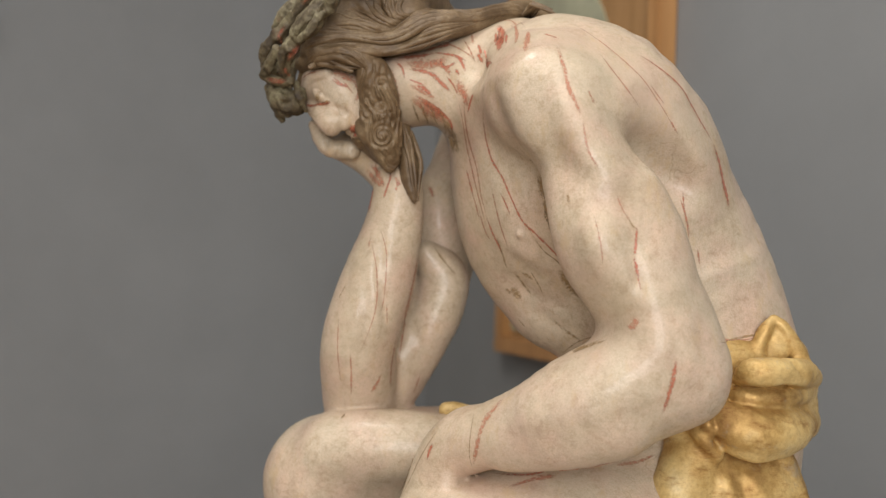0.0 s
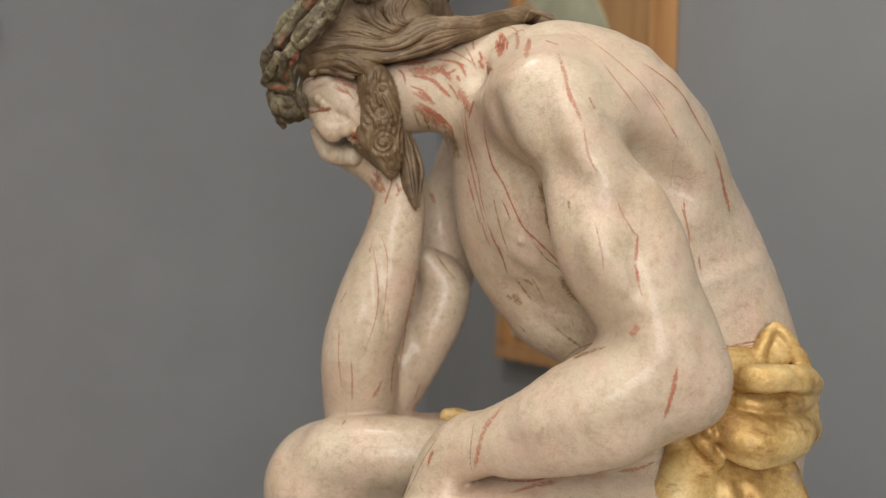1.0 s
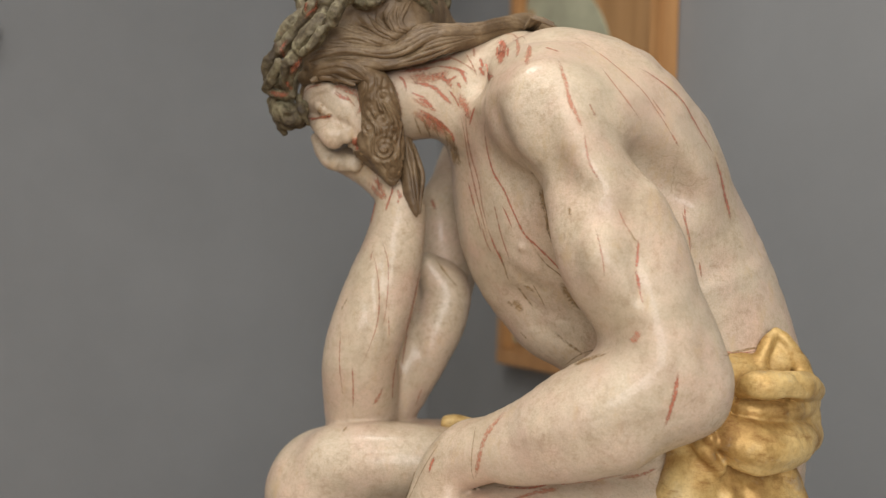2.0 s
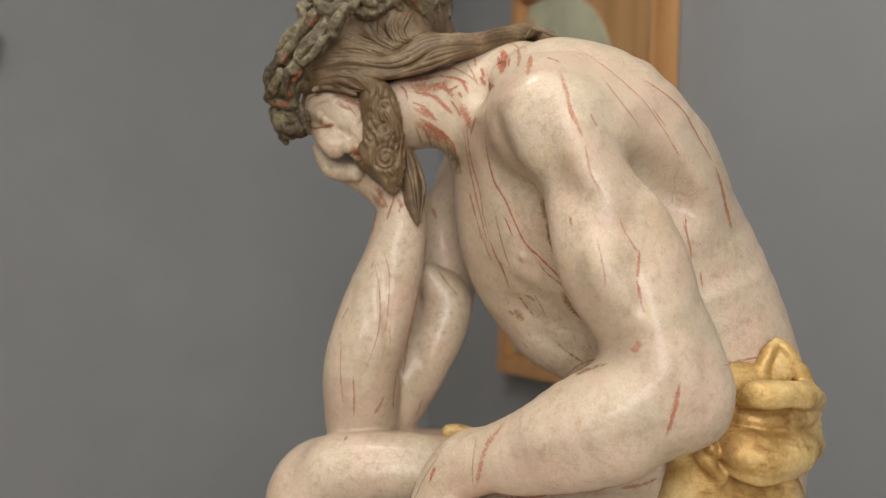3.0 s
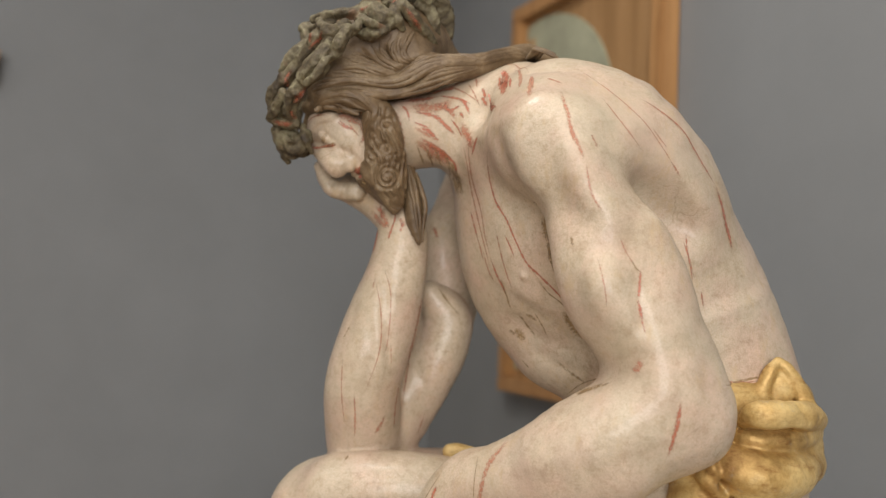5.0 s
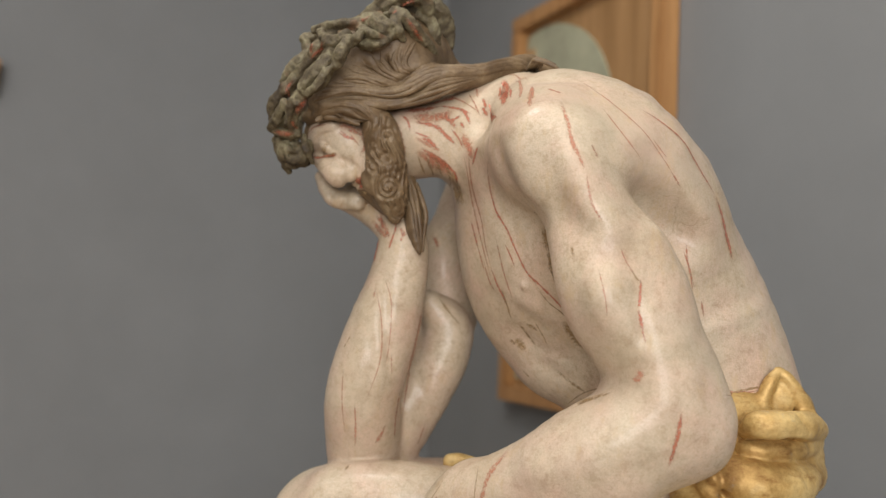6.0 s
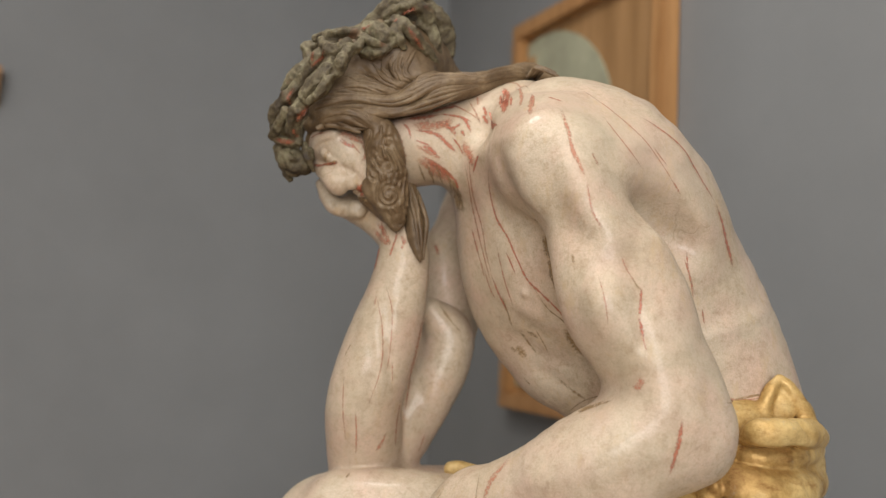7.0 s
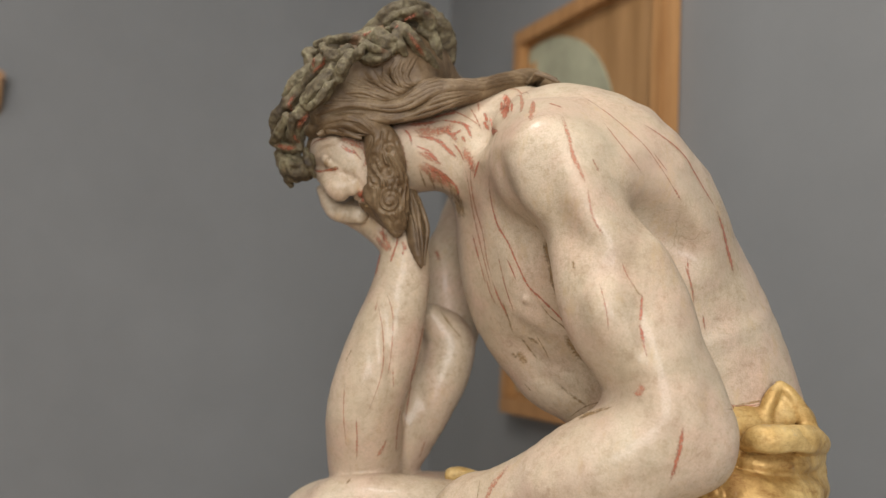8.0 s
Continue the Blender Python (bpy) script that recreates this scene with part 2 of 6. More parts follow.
# ---------- framed panel on the wall ----------
def framed_panel(at, width, height, label):
    """A board with a painted arch in a plain wooden frame. Its back lies on the wall, x along it, z up from the lower edge."""
    thing = new("framed_panel")
    thing.matrix_world = at
    edge, deep = 0.04, 0.045
    link_mesh("frame_rail", box((0, -deep, 0), (width, 0, edge), 0.003), FRAME_WOOD, thing)
    link_mesh("frame_rail", box((0, -deep, height - edge), (width, 0, height), 0.003), FRAME_WOOD, thing)
    link_mesh("frame_stile", box((0, -deep, edge), (edge, 0, height - edge), 0.003), FRAME_WOOD, thing)
    link_mesh("frame_stile", box((width - edge, -deep, edge), (width, 0, height - edge), 0.003), FRAME_WOOD, thing)
    link_mesh("board", box((edge, -0.016, edge), (width - edge, -0.004, height - edge)), BOARD_WOOD, thing, "brown wooden board")
    bm = bmesh.new()
    mid, top, half = 0.12, 0.655, 0.325
    low = 0.046
    outline = [(max(low, mid + half * math.cos(a)), top + half * 0.94 * math.sin(a)) for a in np.linspace(0, 2.0, 25)]
    outline = [(mid + half, 0.06)] + outline + [(low, top + 0.27), (low, 0.06)]
    face = bm.faces.new([bm.verts.new((x, -0.016, z)) for x, z in reversed(outline)])
    made = bmesh.ops.extrude_face_region(bm, geom=[face])
    bmesh.ops.translate(bm, vec=(0, -0.005, 0), verts=[v for v in made["geom"] if isinstance(v, bmesh.types.BMVert)])
    bmesh.ops.recalc_face_normals(bm, faces=bm.faces)
    arch = link_mesh("painted_arch", bm, GREEN_PAINT, thing, "pale green painted arch")
    link_mesh("painted_stripe", box((mid - half * 0.22, -0.024, 0.1), (mid - half * 0.1, -0.021, top + half * 0.8)), OCHRE_PAINT, arch, "ochre painted stripe")
    return tagged(thing, label, "painting")


framed_panel(ROOM @ Matrix.Translation((0.524, -0.002, 1.252)), 0.64, 1.011, "framed wooden panel painting with a pale green arch")


# ---------- small bracket on the other wall ----------
def wall_bracket(at, label):
    """A small wooden corbel with a cap board; its back lies on the wall at x = 0."""
    thing = new("wall_bracket")
    thing.matrix_world = at
    link_mesh("cap_board", box((0.001, -0.09, 0.075), (0.075, 0.09, 0.10), 0.004), FRAME_WOOD, thing)
    bm = bmesh.new()
    profile = [(0.001, 0.075), (0.062, 0.075), (0.058, 0.055), (0.045, 0.03), (0.026, 0.012), (0.001, 0.0)]
    for y in (-0.086, 0.086):
        bm.faces.new([bm.verts.new((x, y, z)) for x, z in profile])
    bm.verts.ensure_lookup_table()
    n = len(profile)
    for i in range(n):
        k = (i + 1) % n
        bm.faces.new((bm.verts[i], bm.verts[k], bm.verts[n + k], bm.verts[n + i]))
    bmesh.ops.recalc_face_normals(bm, faces=bm.faces)
    link_mesh("corbel", bm, BOARD_WOOD, thing, "dark brown carved corbel")
    return tagged(thing, label, "bracket")


wall_bracket(ROOM @ Matrix.Translation((0.0, -1.372, 1.968)), "small brown wooden bracket on the grey wall")


from mathutils.bvhtree import BVHTree

# ---------- carving: smooth solids on a grid, then a skin of quads ----------
class Block:
    def __init__(self, low, high, step):
        self.low, self.step = np.array(low, np.float32), step
        self.axes = [np.arange(a, b, step, dtype=np.float32) for a, b in zip(low, high)]
        self.field = np.full([len(a) for a in self.axes], 0.03, np.float32)

    def window(self, low, high):
        cut, grid = [], []
        for axis, a, b in zip(self.axes, low, high):
            i, j = np.searchsorted(axis, a), np.searchsorted(axis, b)
            cut.append(slice(i, j))
            grid.append(axis[i:j])
        return tuple(cut), np.meshgrid(*grid, indexing="ij", sparse=True)

    def add(self, cut, d, k):
        old = self.field[cut]
        h = np.maximum(k - np.abs(old - d), 0) / k
        self.field[cut] = np.minimum(old, d) - h * h * k * 0.25

    def take(self, cut, d, k):
        old = self.field[cut]
        h = np.maximum(k - np.abs(old + d), 0) / k
        self.field[cut] = np.maximum(old, -d) + h * h * k * 0.25

    def quads(self):
        """Surface nets: one vertex in each crossed cell, one quad on each crossed edge."""
        f = self.field
        inside = f < 0
        total = np.zeros([n - 1 for n in f.shape], np.int8)
        for dx in (0, 1):
            for dy in (0, 1):
                for dz in (0, 1):
                    total += inside[dx:f.shape[0] - 1 + dx, dy:f.shape[1] - 1 + dy, dz:f.shape[2] - 1 + dz]
        cells = np.argwhere((total > 0) & (total < 8))
        index = np.full(total.shape, -1, np.int32)
        index[tuple(cells.T)] = np.arange(len(cells))
        corner = {}
        for c in range(8):
            o = np.array([c & 1, c >> 1 & 1, c >> 2 & 1])
            corner[c] = (f[tuple((cells + o).T)], o.astype(np.float32))
        place, count = np.zeros((len(cells), 3), np.float32), np.zeros(len(cells), np.float32)
        for a in range(8):
            for bit in (1, 2, 4):
                b = a | bit
                if b == a:
                    continue
                (fa, oa), (fb, ob) = corner[a], corner[b]
                cross = (fa < 0) != (fb < 0)
                s = np.where(cross, fa / np.where(fa == fb, 1, fa - fb), 0)
                place += np.where(cross[:, None], oa + s[:, None] * (ob - oa), 0)
                count += cross
        verts = self.low + (cells + place / count[:, None]) * self.step
        faces = []
        for axis in range(3):
            n = [slice(None)] * 3
            m = [slice(None)] * 3
            n[axis], m[axis] = slice(0, -1), slice(1, None)
            edges = np.argwhere(inside[tuple(n)] != inside[tuple(m)])
            b, c = (axis + 1) % 3, (axis + 2) % 3
            keep = (edges[:, b] > 0) & (edges[:, c] > 0) & (edges[:, b] < f.shape[b] - 1) & (edges[:, c] < f.shape[c] - 1)
            edges = edges[keep]
            eb, ec = np.eye(3, dtype=int)[b], np.eye(3, dtype=int)[c]
            q = np.stack([index[tuple((edges - x).T)] for x in (eb + ec, ec, 0 * eb, eb)], 1)
            flip = ~inside[tuple(edges.T)]
            q[flip] = q[flip][:, ::-1]
            faces.append(q)
        return verts, np.concatenate(faces)


def spline(points, n):
    """A smooth run of n steps a stretch through the points (rows of any length)."""
    p = np.array(points, float)
    p = np.vstack([2 * p[0] - p[1], p, 2 * p[-1] - p[-2]])
    out = []
    for i in range(1, len(p) - 2):
        for s in np.linspace(0, 1, n, endpoint=False):
            out.append(0.5 * (2 * p[i] + (p[i + 1] - p[i - 1]) * s + (2 * p[i - 1] - 5 * p[i] + 4 * p[i + 1] - p[i + 2]) * s * s
                              + (3 * p[i] - p[i - 1] - 3 * p[i + 1] + p[i + 2]) * s ** 3))
    return np.array(out + [p[-2]])


def limb(block, k, *balls):
    """A chain of balls (x, y, z, radius), joined by smooth tapered rods and blended in over k metres."""
    chain = spline(balls, 4) if len(balls) > 2 else np.array(balls, float)
    reach = chain[:, 3].max() + k + 0.012
    cut, (x, y, z) = block.window(chain[:, :3].min(0) - reach, chain[:, :3].max(0) + reach)
    best = None
    for a, b in zip(chain, chain[1:]):
        ab, ra, rb = b[:3] - a[:3], a[3], b[3]
        s = np.clip(((x - a[0]) * ab[0] + (y - a[1]) * ab[1] + (z - a[2]) * ab[2]) / (ab @ ab + 1e-12), 0, 1).astype(np.float32)
        d = np.sqrt((x - a[0] - s * ab[0]) ** 2 + (y - a[1] - s * ab[1]) ** 2 + (z - a[2] - s * ab[2]) ** 2) - (ra + s * (rb - ra))
        best = d if best is None else np.minimum(best, d)
    block.add(cut, best.astype(np.float32), k)


def twig(block, k, *balls):
    """Like limb, but whittled: five flat sides that turn a little from stretch to stretch."""
    chain = spline(balls, 2) if len(balls) > 2 else np.array(balls, float)
    reach = 1.3 * chain[:, 3].max() + k + 0.012
    cut, (x, y, z) = block.window(chain[:, :3].min(0) - reach, chain[:, :3].max(0) + reach)
    best, spin = None, random.uniform(0, 6.28)
    for a, b in zip(chain, chain[1:]):
        ab, ra, rb = b[:3] - a[:3], a[3] * random.uniform(0.92, 1.12), b[3] * random.uniform(0.92, 1.12)
        s = np.clip(((x - a[0]) * ab[0] + (y - a[1]) * ab[1] + (z - a[2]) * ab[2]) / (ab @ ab + 1e-12), 0, 1).astype(np.float32)
        v = [x - a[0] - s * ab[0], y - a[1] - s * ab[1], z - a[2] - s * ab[2]]
        r = ra + s * (rb - ra)
        side = np.cross(ab, (0.2, 0.9, 0.3))
        side /= np.linalg.norm(side) + 1e-9
        rise = np.cross(ab / (np.linalg.norm(ab) + 1e-9), side)
        d = np.sqrt(v[0] ** 2 + v[1] ** 2 + v[2] ** 2) - 1.14 * r
        for q in range(5):
            w = spin + q * 1.257 + random.uniform(-0.3, 0.3)
            n = math.cos(w) * side + math.sin(w) * rise
            d = np.maximum(d, v[0] * n[0] + v[1] * n[1] + v[2] * n[2] - 0.9 * r)
        best = d if best is None else np.minimum(best, d)
    block.add(cut, best.astype(np.float32), k)


def groove(block, depth, width, *points):
    """A soft furrow of that depth and width (a ridge if the depth is negative) along a line on the surface, fading out at its ends."""
    line = spline(points, 5) if len(points) > 2 else np.array(points, float)
    reach = 2.6 * width + 0.012
    cut, (x, y, z) = block.window(line.min(0) - reach, line.max(0) + reach)
    total, n = None, len(line)
    for i, (a, b) in enumerate(zip(line, line[1:])):
        ab = b - a
        s = np.clip(((x - a[0]) * ab[0] + (y - a[1]) * ab[1] + (z - a[2]) * ab[2]) / (ab @ ab + 1e-12), 0, 1)
        d = (x - a[0] - s * ab[0]) ** 2 + 0.25 * (y - a[1] - s * ab[1]) ** 2 + (z - a[2] - s * ab[2]) ** 2
        fade = np.maximum(np.sin(np.pi * np.clip((i + s) / (n - 1), 0.0, 1.0)), 0) ** 0.7
        w = np.exp(-d / width ** 2) * fade
        total = w if total is None else np.maximum(total, w)
    block.field[cut] += (depth * total).astype(np.float32)


def roughen(block, length, depth, seed, sharp=False):
    """Uneven carving: waves of about that length and depth, only near the surface; sharp makes creases between them."""
    r = np.random.RandomState(seed)
    near = np.argwhere(np.abs(block.field) < 4 * depth + 2 * block.step)
    p = block.low + near * block.step
    total = np.zeros(len(near))
    for _ in range(9):
        way = r.normal(size=3)
        way *= 2 * np.pi / (length * r.uniform(0.7, 1.6)) / np.linalg.norm(way)
        wave = np.sin(p @ way + r.uniform(0, 6.28) + 1.3 * np.sin(p @ way[[1, 2, 0]] * 0.7))
        total += 1.3 - 2.6 * np.abs(wave) if sharp else wave
    block.field[tuple(near.T)] += (total * depth / 3).astype(np.float32)


def dent(block, k, *balls):
    for x0, y0, z0, r in balls:
        cut, (x, y, z) = block.window(np.array((x0, y0, z0)) - r - k - 0.01, np.array((x0, y0, z0)) + r + k + 0.01)
        block.take(cut, np.sqrt((x - x0) ** 2 + (y - y0) ** 2 + (z - z0) ** 2) - r, k)


def egg(block, k, centre, radii, turn=(0, 0, 0)):
    c, r = np.array(centre), np.array(radii)
    cut, (x, y, z) = block.window(c - r.max() - k - 0.01, c + r.max() + k + 0.01)
    m = np.array(Euler([radians(a) for a in turn]).to_matrix().transposed())
    u = [(m[i][0] * (x - c[0]) + m[i][1] * (y - c[1]) + m[i][2] * (z - c[2])) / r[i] for i in range(3)]
    k0 = np.sqrt(u[0] ** 2 + u[1] ** 2 + u[2] ** 2) + 1e-6
    k1 = np.sqrt((u[0] / r[0]) ** 2 + (u[1] / r[1]) ** 2 + (u[2] / r[2]) ** 2) + 1e-6
    block.add(cut, (k0 * (k0 - 1) / k1).astype(np.float32), k)


def ring(block, k, centre, rx, ry, r):
    c = np.array(centre)
    reach = np.array((rx, ry, 0)) + r + k + 0.01
    cut, (x, y, z) = block.window(c - reach, c + reach)
    flat = np.sqrt(((x - c[0]) / rx) ** 2 + ((y - c[1]) / ry) ** 2) - 1
    block.add(cut, (np.sqrt((flat * min(rx, ry)) ** 2 + (z - c[2]) ** 2) - r).astype(np.float32), k)


def join(block, other, k_low, k_high, z_low, z_high):
    """Adds a block of the same grid, with a sharp seam below and a soft one above."""
    z = block.axes[2]
    k = (k_low + (k_high - k_low) * np.clip((z - z_low) / (z_high - z_low), 0, 1)).astype(np.float32)[None, None, :]
    block.add((slice(None),) * 3, other.field, k)


def tube(slot, rows, sides=6):
    """A tapered rod along rows of (x, y, z, radius), added to the carving."""
    rows = np.array(rows, float)
    way = np.gradient(rows[:, :3], axis=0)
    way /= np.linalg.norm(way, axis=1)[:, None] + 1e-9
    side = np.cross(way, (0.13, 1, 0.07))
    side /= np.linalg.norm(side, axis=1)[:, None] + 1e-9
    rise = np.cross(side, way)
    a = np.linspace(0, 2 * np.pi, sides, endpoint=False)
    v = rows[:, None, :3] + rows[:, None, 3:] * (np.cos(a)[None, :, None] * side[:, None] + np.sin(a)[None, :, None] * rise[:, None])
    n = len(rows)
    i, j = np.meshgrid(np.arange(n - 1), np.arange(sides), indexing="ij")
    k = (j + 1) % sides
    f = np.stack([i * sides + j, i * sides + k, (i + 1) * sides + k, (i + 1) * sides + j], -1).reshape(-1, 4)
    extras.append((slot, (v.reshape(-1, 3), f), [1.0] * (n * sides)))


def surface(*blocks):
    """A search tree over the skins of these blocks."""
    verts, faces, start = [], [], 0
    for block in blocks:
        v, f = block.quads()
        verts += v.tolist()
        faces += (f + start).tolist()
        start += len(v)
    return BVHTree.FromPolygons(verts, faces)


def settle(tree, p, back=0.06, reach=0.14):
    """The place on the surface straight behind or before p, and its normal."""
    hit, normal, _, _ = tree.ray_cast(Vector((p[0], p[1] - back, p[2])), Vector((0, 1, 0)), reach)
    return (hit, normal) if hit else (Vector(p[:3]), Vector((0, -1, 0)))


def bundle(tree, n, r, wave, a, b):
    """n locks of hair lying on the surface between the guides a and b."""
    a, b = spline(a, 6), spline(b, 6)
    for i in range(n):
        s = (i + random.uniform(-0.25, 0.25)) / max(1, n - 1)
        line = a + (b - a) * min(1, max(0, s))
        phase, rows = random.uniform(0, 6.28), []
        flow = line[-1] - line[0]
        across = np.array((-flow[2], 0, flow[0])) / (math.hypot(flow[0], flow[2]) + 1e-9)
        for q, p in enumerate(line):
            e = q / (len(line) - 1)
            p = p + wave * math.sin(phase + e * 13) * across
            hit, _ = settle(tree, p)
            rows.append((hit.x, hit.y + 0.35 * r, hit.z, r * (0.35 + 0.65 * math.sin(math.pi * min(1, 0.12 + 0.8 * e))) * random.uniform(0.9, 1.1)))
        tube(1, rows, 7)


def incise(block, tree, depth, width, points):
    """A carved line on the surface."""
    groove(block, depth, width, *[tuple(settle(tree, p)[0] + Vector((0, 0.0028, 0))) for p in points])


def waves(block, tree, n, swing, a, b):
    """n carved wavy lines between the guides a and b, side by side."""
    a, b = spline(a, 5), spline(b, 5)
    for i in range(n):
        s = (i + 0.5 + random.uniform(-0.2, 0.2)) / n
        row = a + (b - a) * s
        row[:, 0] += swing * np.sin(np.linspace(0, 11, len(row)) + 2.2 * s + random.uniform(-0.5, 0.5))
        incise(block, tree, random.uniform(0.0045, 0.0075), random.uniform(0.0015, 0.0019), row[random.randint(0, 3):len(row) - random.randint(0, 3)])


def swirl(block, tree, centre, radius, turns, spin=1):
    """A carved snail line round the centre."""
    steps = np.linspace(0, 1, int(turns * 9))
    incise(block, tree, 0.0075, 0.0019, [(centre[0] + radius * (1 - 0.85 * e) * math.cos(spin * 6.283 * turns * e + 0.8), centre[1],
                                          centre[2] + radius * (1 - 0.85 * e) * math.sin(spin * 6.283 * turns * e + 0.8)) for e in steps])


def streak(tree, slot, width, *points):
    """A thin run of paint on the surface, uneven in width and tapered at both ends."""
    line = spline(points, 9)
    n = len(line)
    flow = np.gradient(line, axis=0)
    v, f, soft = [], [], []
    for q, p in enumerate(line):
        w = width * 0.65 * (0.25 + 0.75 * math.sin(math.pi * (0.06 + 0.9 * q / (n - 1))) ** 0.5) * random.uniform(0.6, 1.2)
        t = Vector((flow[q][0], 0, flow[q][2])).normalized()
        for k in range(5):
            s = (k / 2 - 1) * w * random.uniform(0.8, 1.1)
            hit, normal = settle(tree, (p[0] - t.z * s, p[1], p[2] + t.x * s), 0.03, 0.07)
            v.append(tuple(hit + normal * 0.0005))
            soft.append((0.0, 0.75, 1.0, 0.75, 0.0)[k] * min(1, 4 * q / (n - 1) + 0.2, 4 * (n - 1 - q) / (n - 1) + 0.2))
    for q in range(n - 1):
        for k in range(4):
            f.append((q * 5 + k, q * 5 + k + 1, q * 5 + k + 6, q * 5 + k + 5))
    extras.append((slot, (v, f), soft))

# ---------- the carving ----------
skin = Block((-0.30, -0.33, 0.69), (0.50, 0.33, 1.80), 0.003)
arm = Block((-0.30, -0.33, 0.69), (0.50, 0.33, 1.80), 0.003)
far_arm = Block((-0.30, -0.33, 0.69), (0.50, 0.33, 1.80), 0.003)
gold = Block((-0.02, -0.22, 0.80), (0.47, 0.20, 1.46), 0.0024)
fine = Block((-0.19, -0.08, 1.55), (-0.03, 0.09, 1.72), 0.0010)
hand = Block((-0.20, -0.06, 1.44), (0.00, 0.13, 1.64), 0.0013)
beard = Block((-0.115, -0.09, 1.54), (-0.02, 0.06, 1.70), 0.0010)
hair = Block((-0.17, -0.15, 1.42), (0.16, 0.17, 1.82), 0.002)
crown = Block((-0.23, -0.14, 1.58), (0.02, 0.15, 1.86), 0.0012)
extras = []
# torso, bent forward
limb(skin, 0.03, (0.1023, 0.0200, 1.6318, 0.0952), (0.1501, -0.0000, 1.5552, 0.1262), (0.2055, 0.0000, 1.4951, 0.1268), (0.2583, 0.0000, 1.4134, 0.1160), (0.2799, 0.0000, 1.3338, 0.1168), (0.2824, 0.0000, 1.2660, 0.1120))
limb(skin, 0.05, (0.1086, -0.0800, 1.6378, 0.0675), (0.1496, -0.0800, 1.6194, 0.0767), (0.1887, -0.0700, 1.5703, 0.0822))
limb(skin, 0.03, (0.0721, 0.1000, 1.6547, 0.0684), (0.1094, 0.0900, 1.5589, 0.0949))
# belly
limb(skin, 0.03, (0.1832, -0.0200, 1.4111, 0.0579), (0.2094, -0.0200, 1.3636, 0.0671))
# neck
limb(skin, 0.03, (-0.0669, 0.0100, 1.6480, 0.0390), (-0.0165, 0.0000, 1.6545, 0.0398), (0.0333, 0.0000, 1.6598, 0.0560), (0.0775, 0.0000, 1.6492, 0.0747))
limb(skin, 0.02, (-0.0566, -0.0220, 1.6636, 0.0110), (-0.0220, -0.0220, 1.6436, 0.0110), (0.0128, -0.0300, 1.6131, 0.0097))
limb(skin, 0.015, (0.0212, -0.0500, 1.6160, 0.0071), (0.0373, -0.0850, 1.6423, 0.0068), (0.0484, -0.1050, 1.6612, 0.0078))
limb(skin, 0.006, (-0.0314, -0.0120, 1.6421, 0.0061), (-0.0125, -0.0180, 1.6356, 0.0061), (0.0032, -0.0180, 1.6276, 0.0049))
limb(skin, 0.006, (-0.0310, -0.0120, 1.6346, 0.0061), (-0.0122, -0.0180, 1.6282, 0.0061), (0.0035, -0.0180, 1.6202, 0.0049))
limb(skin, 0.006, (-0.0307, -0.0120, 1.6272, 0.0061), (-0.0119, -0.0180, 1.6208, 0.0061), (0.0038, -0.0180, 1.6128, 0.0049))
# breast muscle and shoulder blade
limb(skin, 0.03, (0.0563, 0.0300, 1.6024, 0.0474), (0.0709, 0.0200, 1.5441, 0.0596), (0.0891, 0.0200, 1.4876, 0.0622), (0.1282, 0.0100, 1.4324, 0.0597))
egg(skin, 0.03, (0.0728, -0.0500, 1.5885), (0.0331, 0.0331, 0.0650), (0, -15, 0))
egg(skin, 0.02, (0.0859, -0.0450, 1.4972), (0.0238, 0.0297, 0.0416), (0, -20, 0))
dent(skin, 0.02, (0.0555, -0.0850, 1.4542, 0.0125), (0.0707, -0.0850, 1.4321, 0.0137), (0.0944, -0.0850, 1.4104, 0.0125))
egg(skin, 0.003, (0.0762, -0.0855, 1.4915), (0.0040, 0.0040, 0.0040), (0, 0, 0))
dent(skin, 0.025, (0.0250, -0.0840, 1.6639, 0.0194), (0.0356, -0.1160, 1.6458, 0.0143))
# near thigh and shin
limb(skin, 0.03, (0.2269, -0.0750, 1.2016, 0.0794), (0.0753, -0.1200, 1.1914, 0.0723), (-0.0826, -0.1500, 1.1545, 0.0571))
limb(skin, 0.03, (-0.0826, -0.1500, 1.1545, 0.0529), (-0.0519, -0.1500, 1.0574, 0.0465), (-0.0485, -0.1400, 0.9644, 0.0332), (-0.0491, -0.1300, 0.8436, 0.0260))
limb(skin, 0.02, (-0.0436, -0.1300, 0.8386, 0.0260), (-0.1087, -0.1500, 0.8244, 0.0190), (-0.1430, -0.1600, 0.8252, 0.0146))
# far thigh and shin
limb(skin, 0.03, (0.2725, 0.0900, 1.2010, 0.0949), (0.0225, 0.0850, 1.2100, 0.0810), (-0.0707, 0.0700, 1.2172, 0.0719), (-0.1192, 0.0650, 1.2044, 0.0702))
limb(skin, 0.03, (-0.1224, 0.0650, 1.2029, 0.0663), (-0.1022, 0.0700, 1.0389, 0.0586), (-0.0690, 0.0800, 0.8725, 0.0417), (-0.0555, 0.0900, 0.7036, 0.0325))
limb(skin, 0.02, (-0.0552, 0.0900, 0.6970, 0.0325), (-0.1291, 0.1100, 0.6468, 0.0249), (-0.1847, 0.1200, 0.6339, 0.0195))
limb(skin, 0.04, (0.1056, -0.1050, 1.6327, 0.0529), (0.1525, -0.1150, 1.6066, 0.0551), (0.1768, -0.1100, 1.5761, 0.0465))
dent(skin, 0.04, (0.1799, -0.1950, 1.5675, 0.0200), (0.1967, -0.1860, 1.5542, 0.0233), (0.2160, -0.1720, 1.5447, 0.0227))
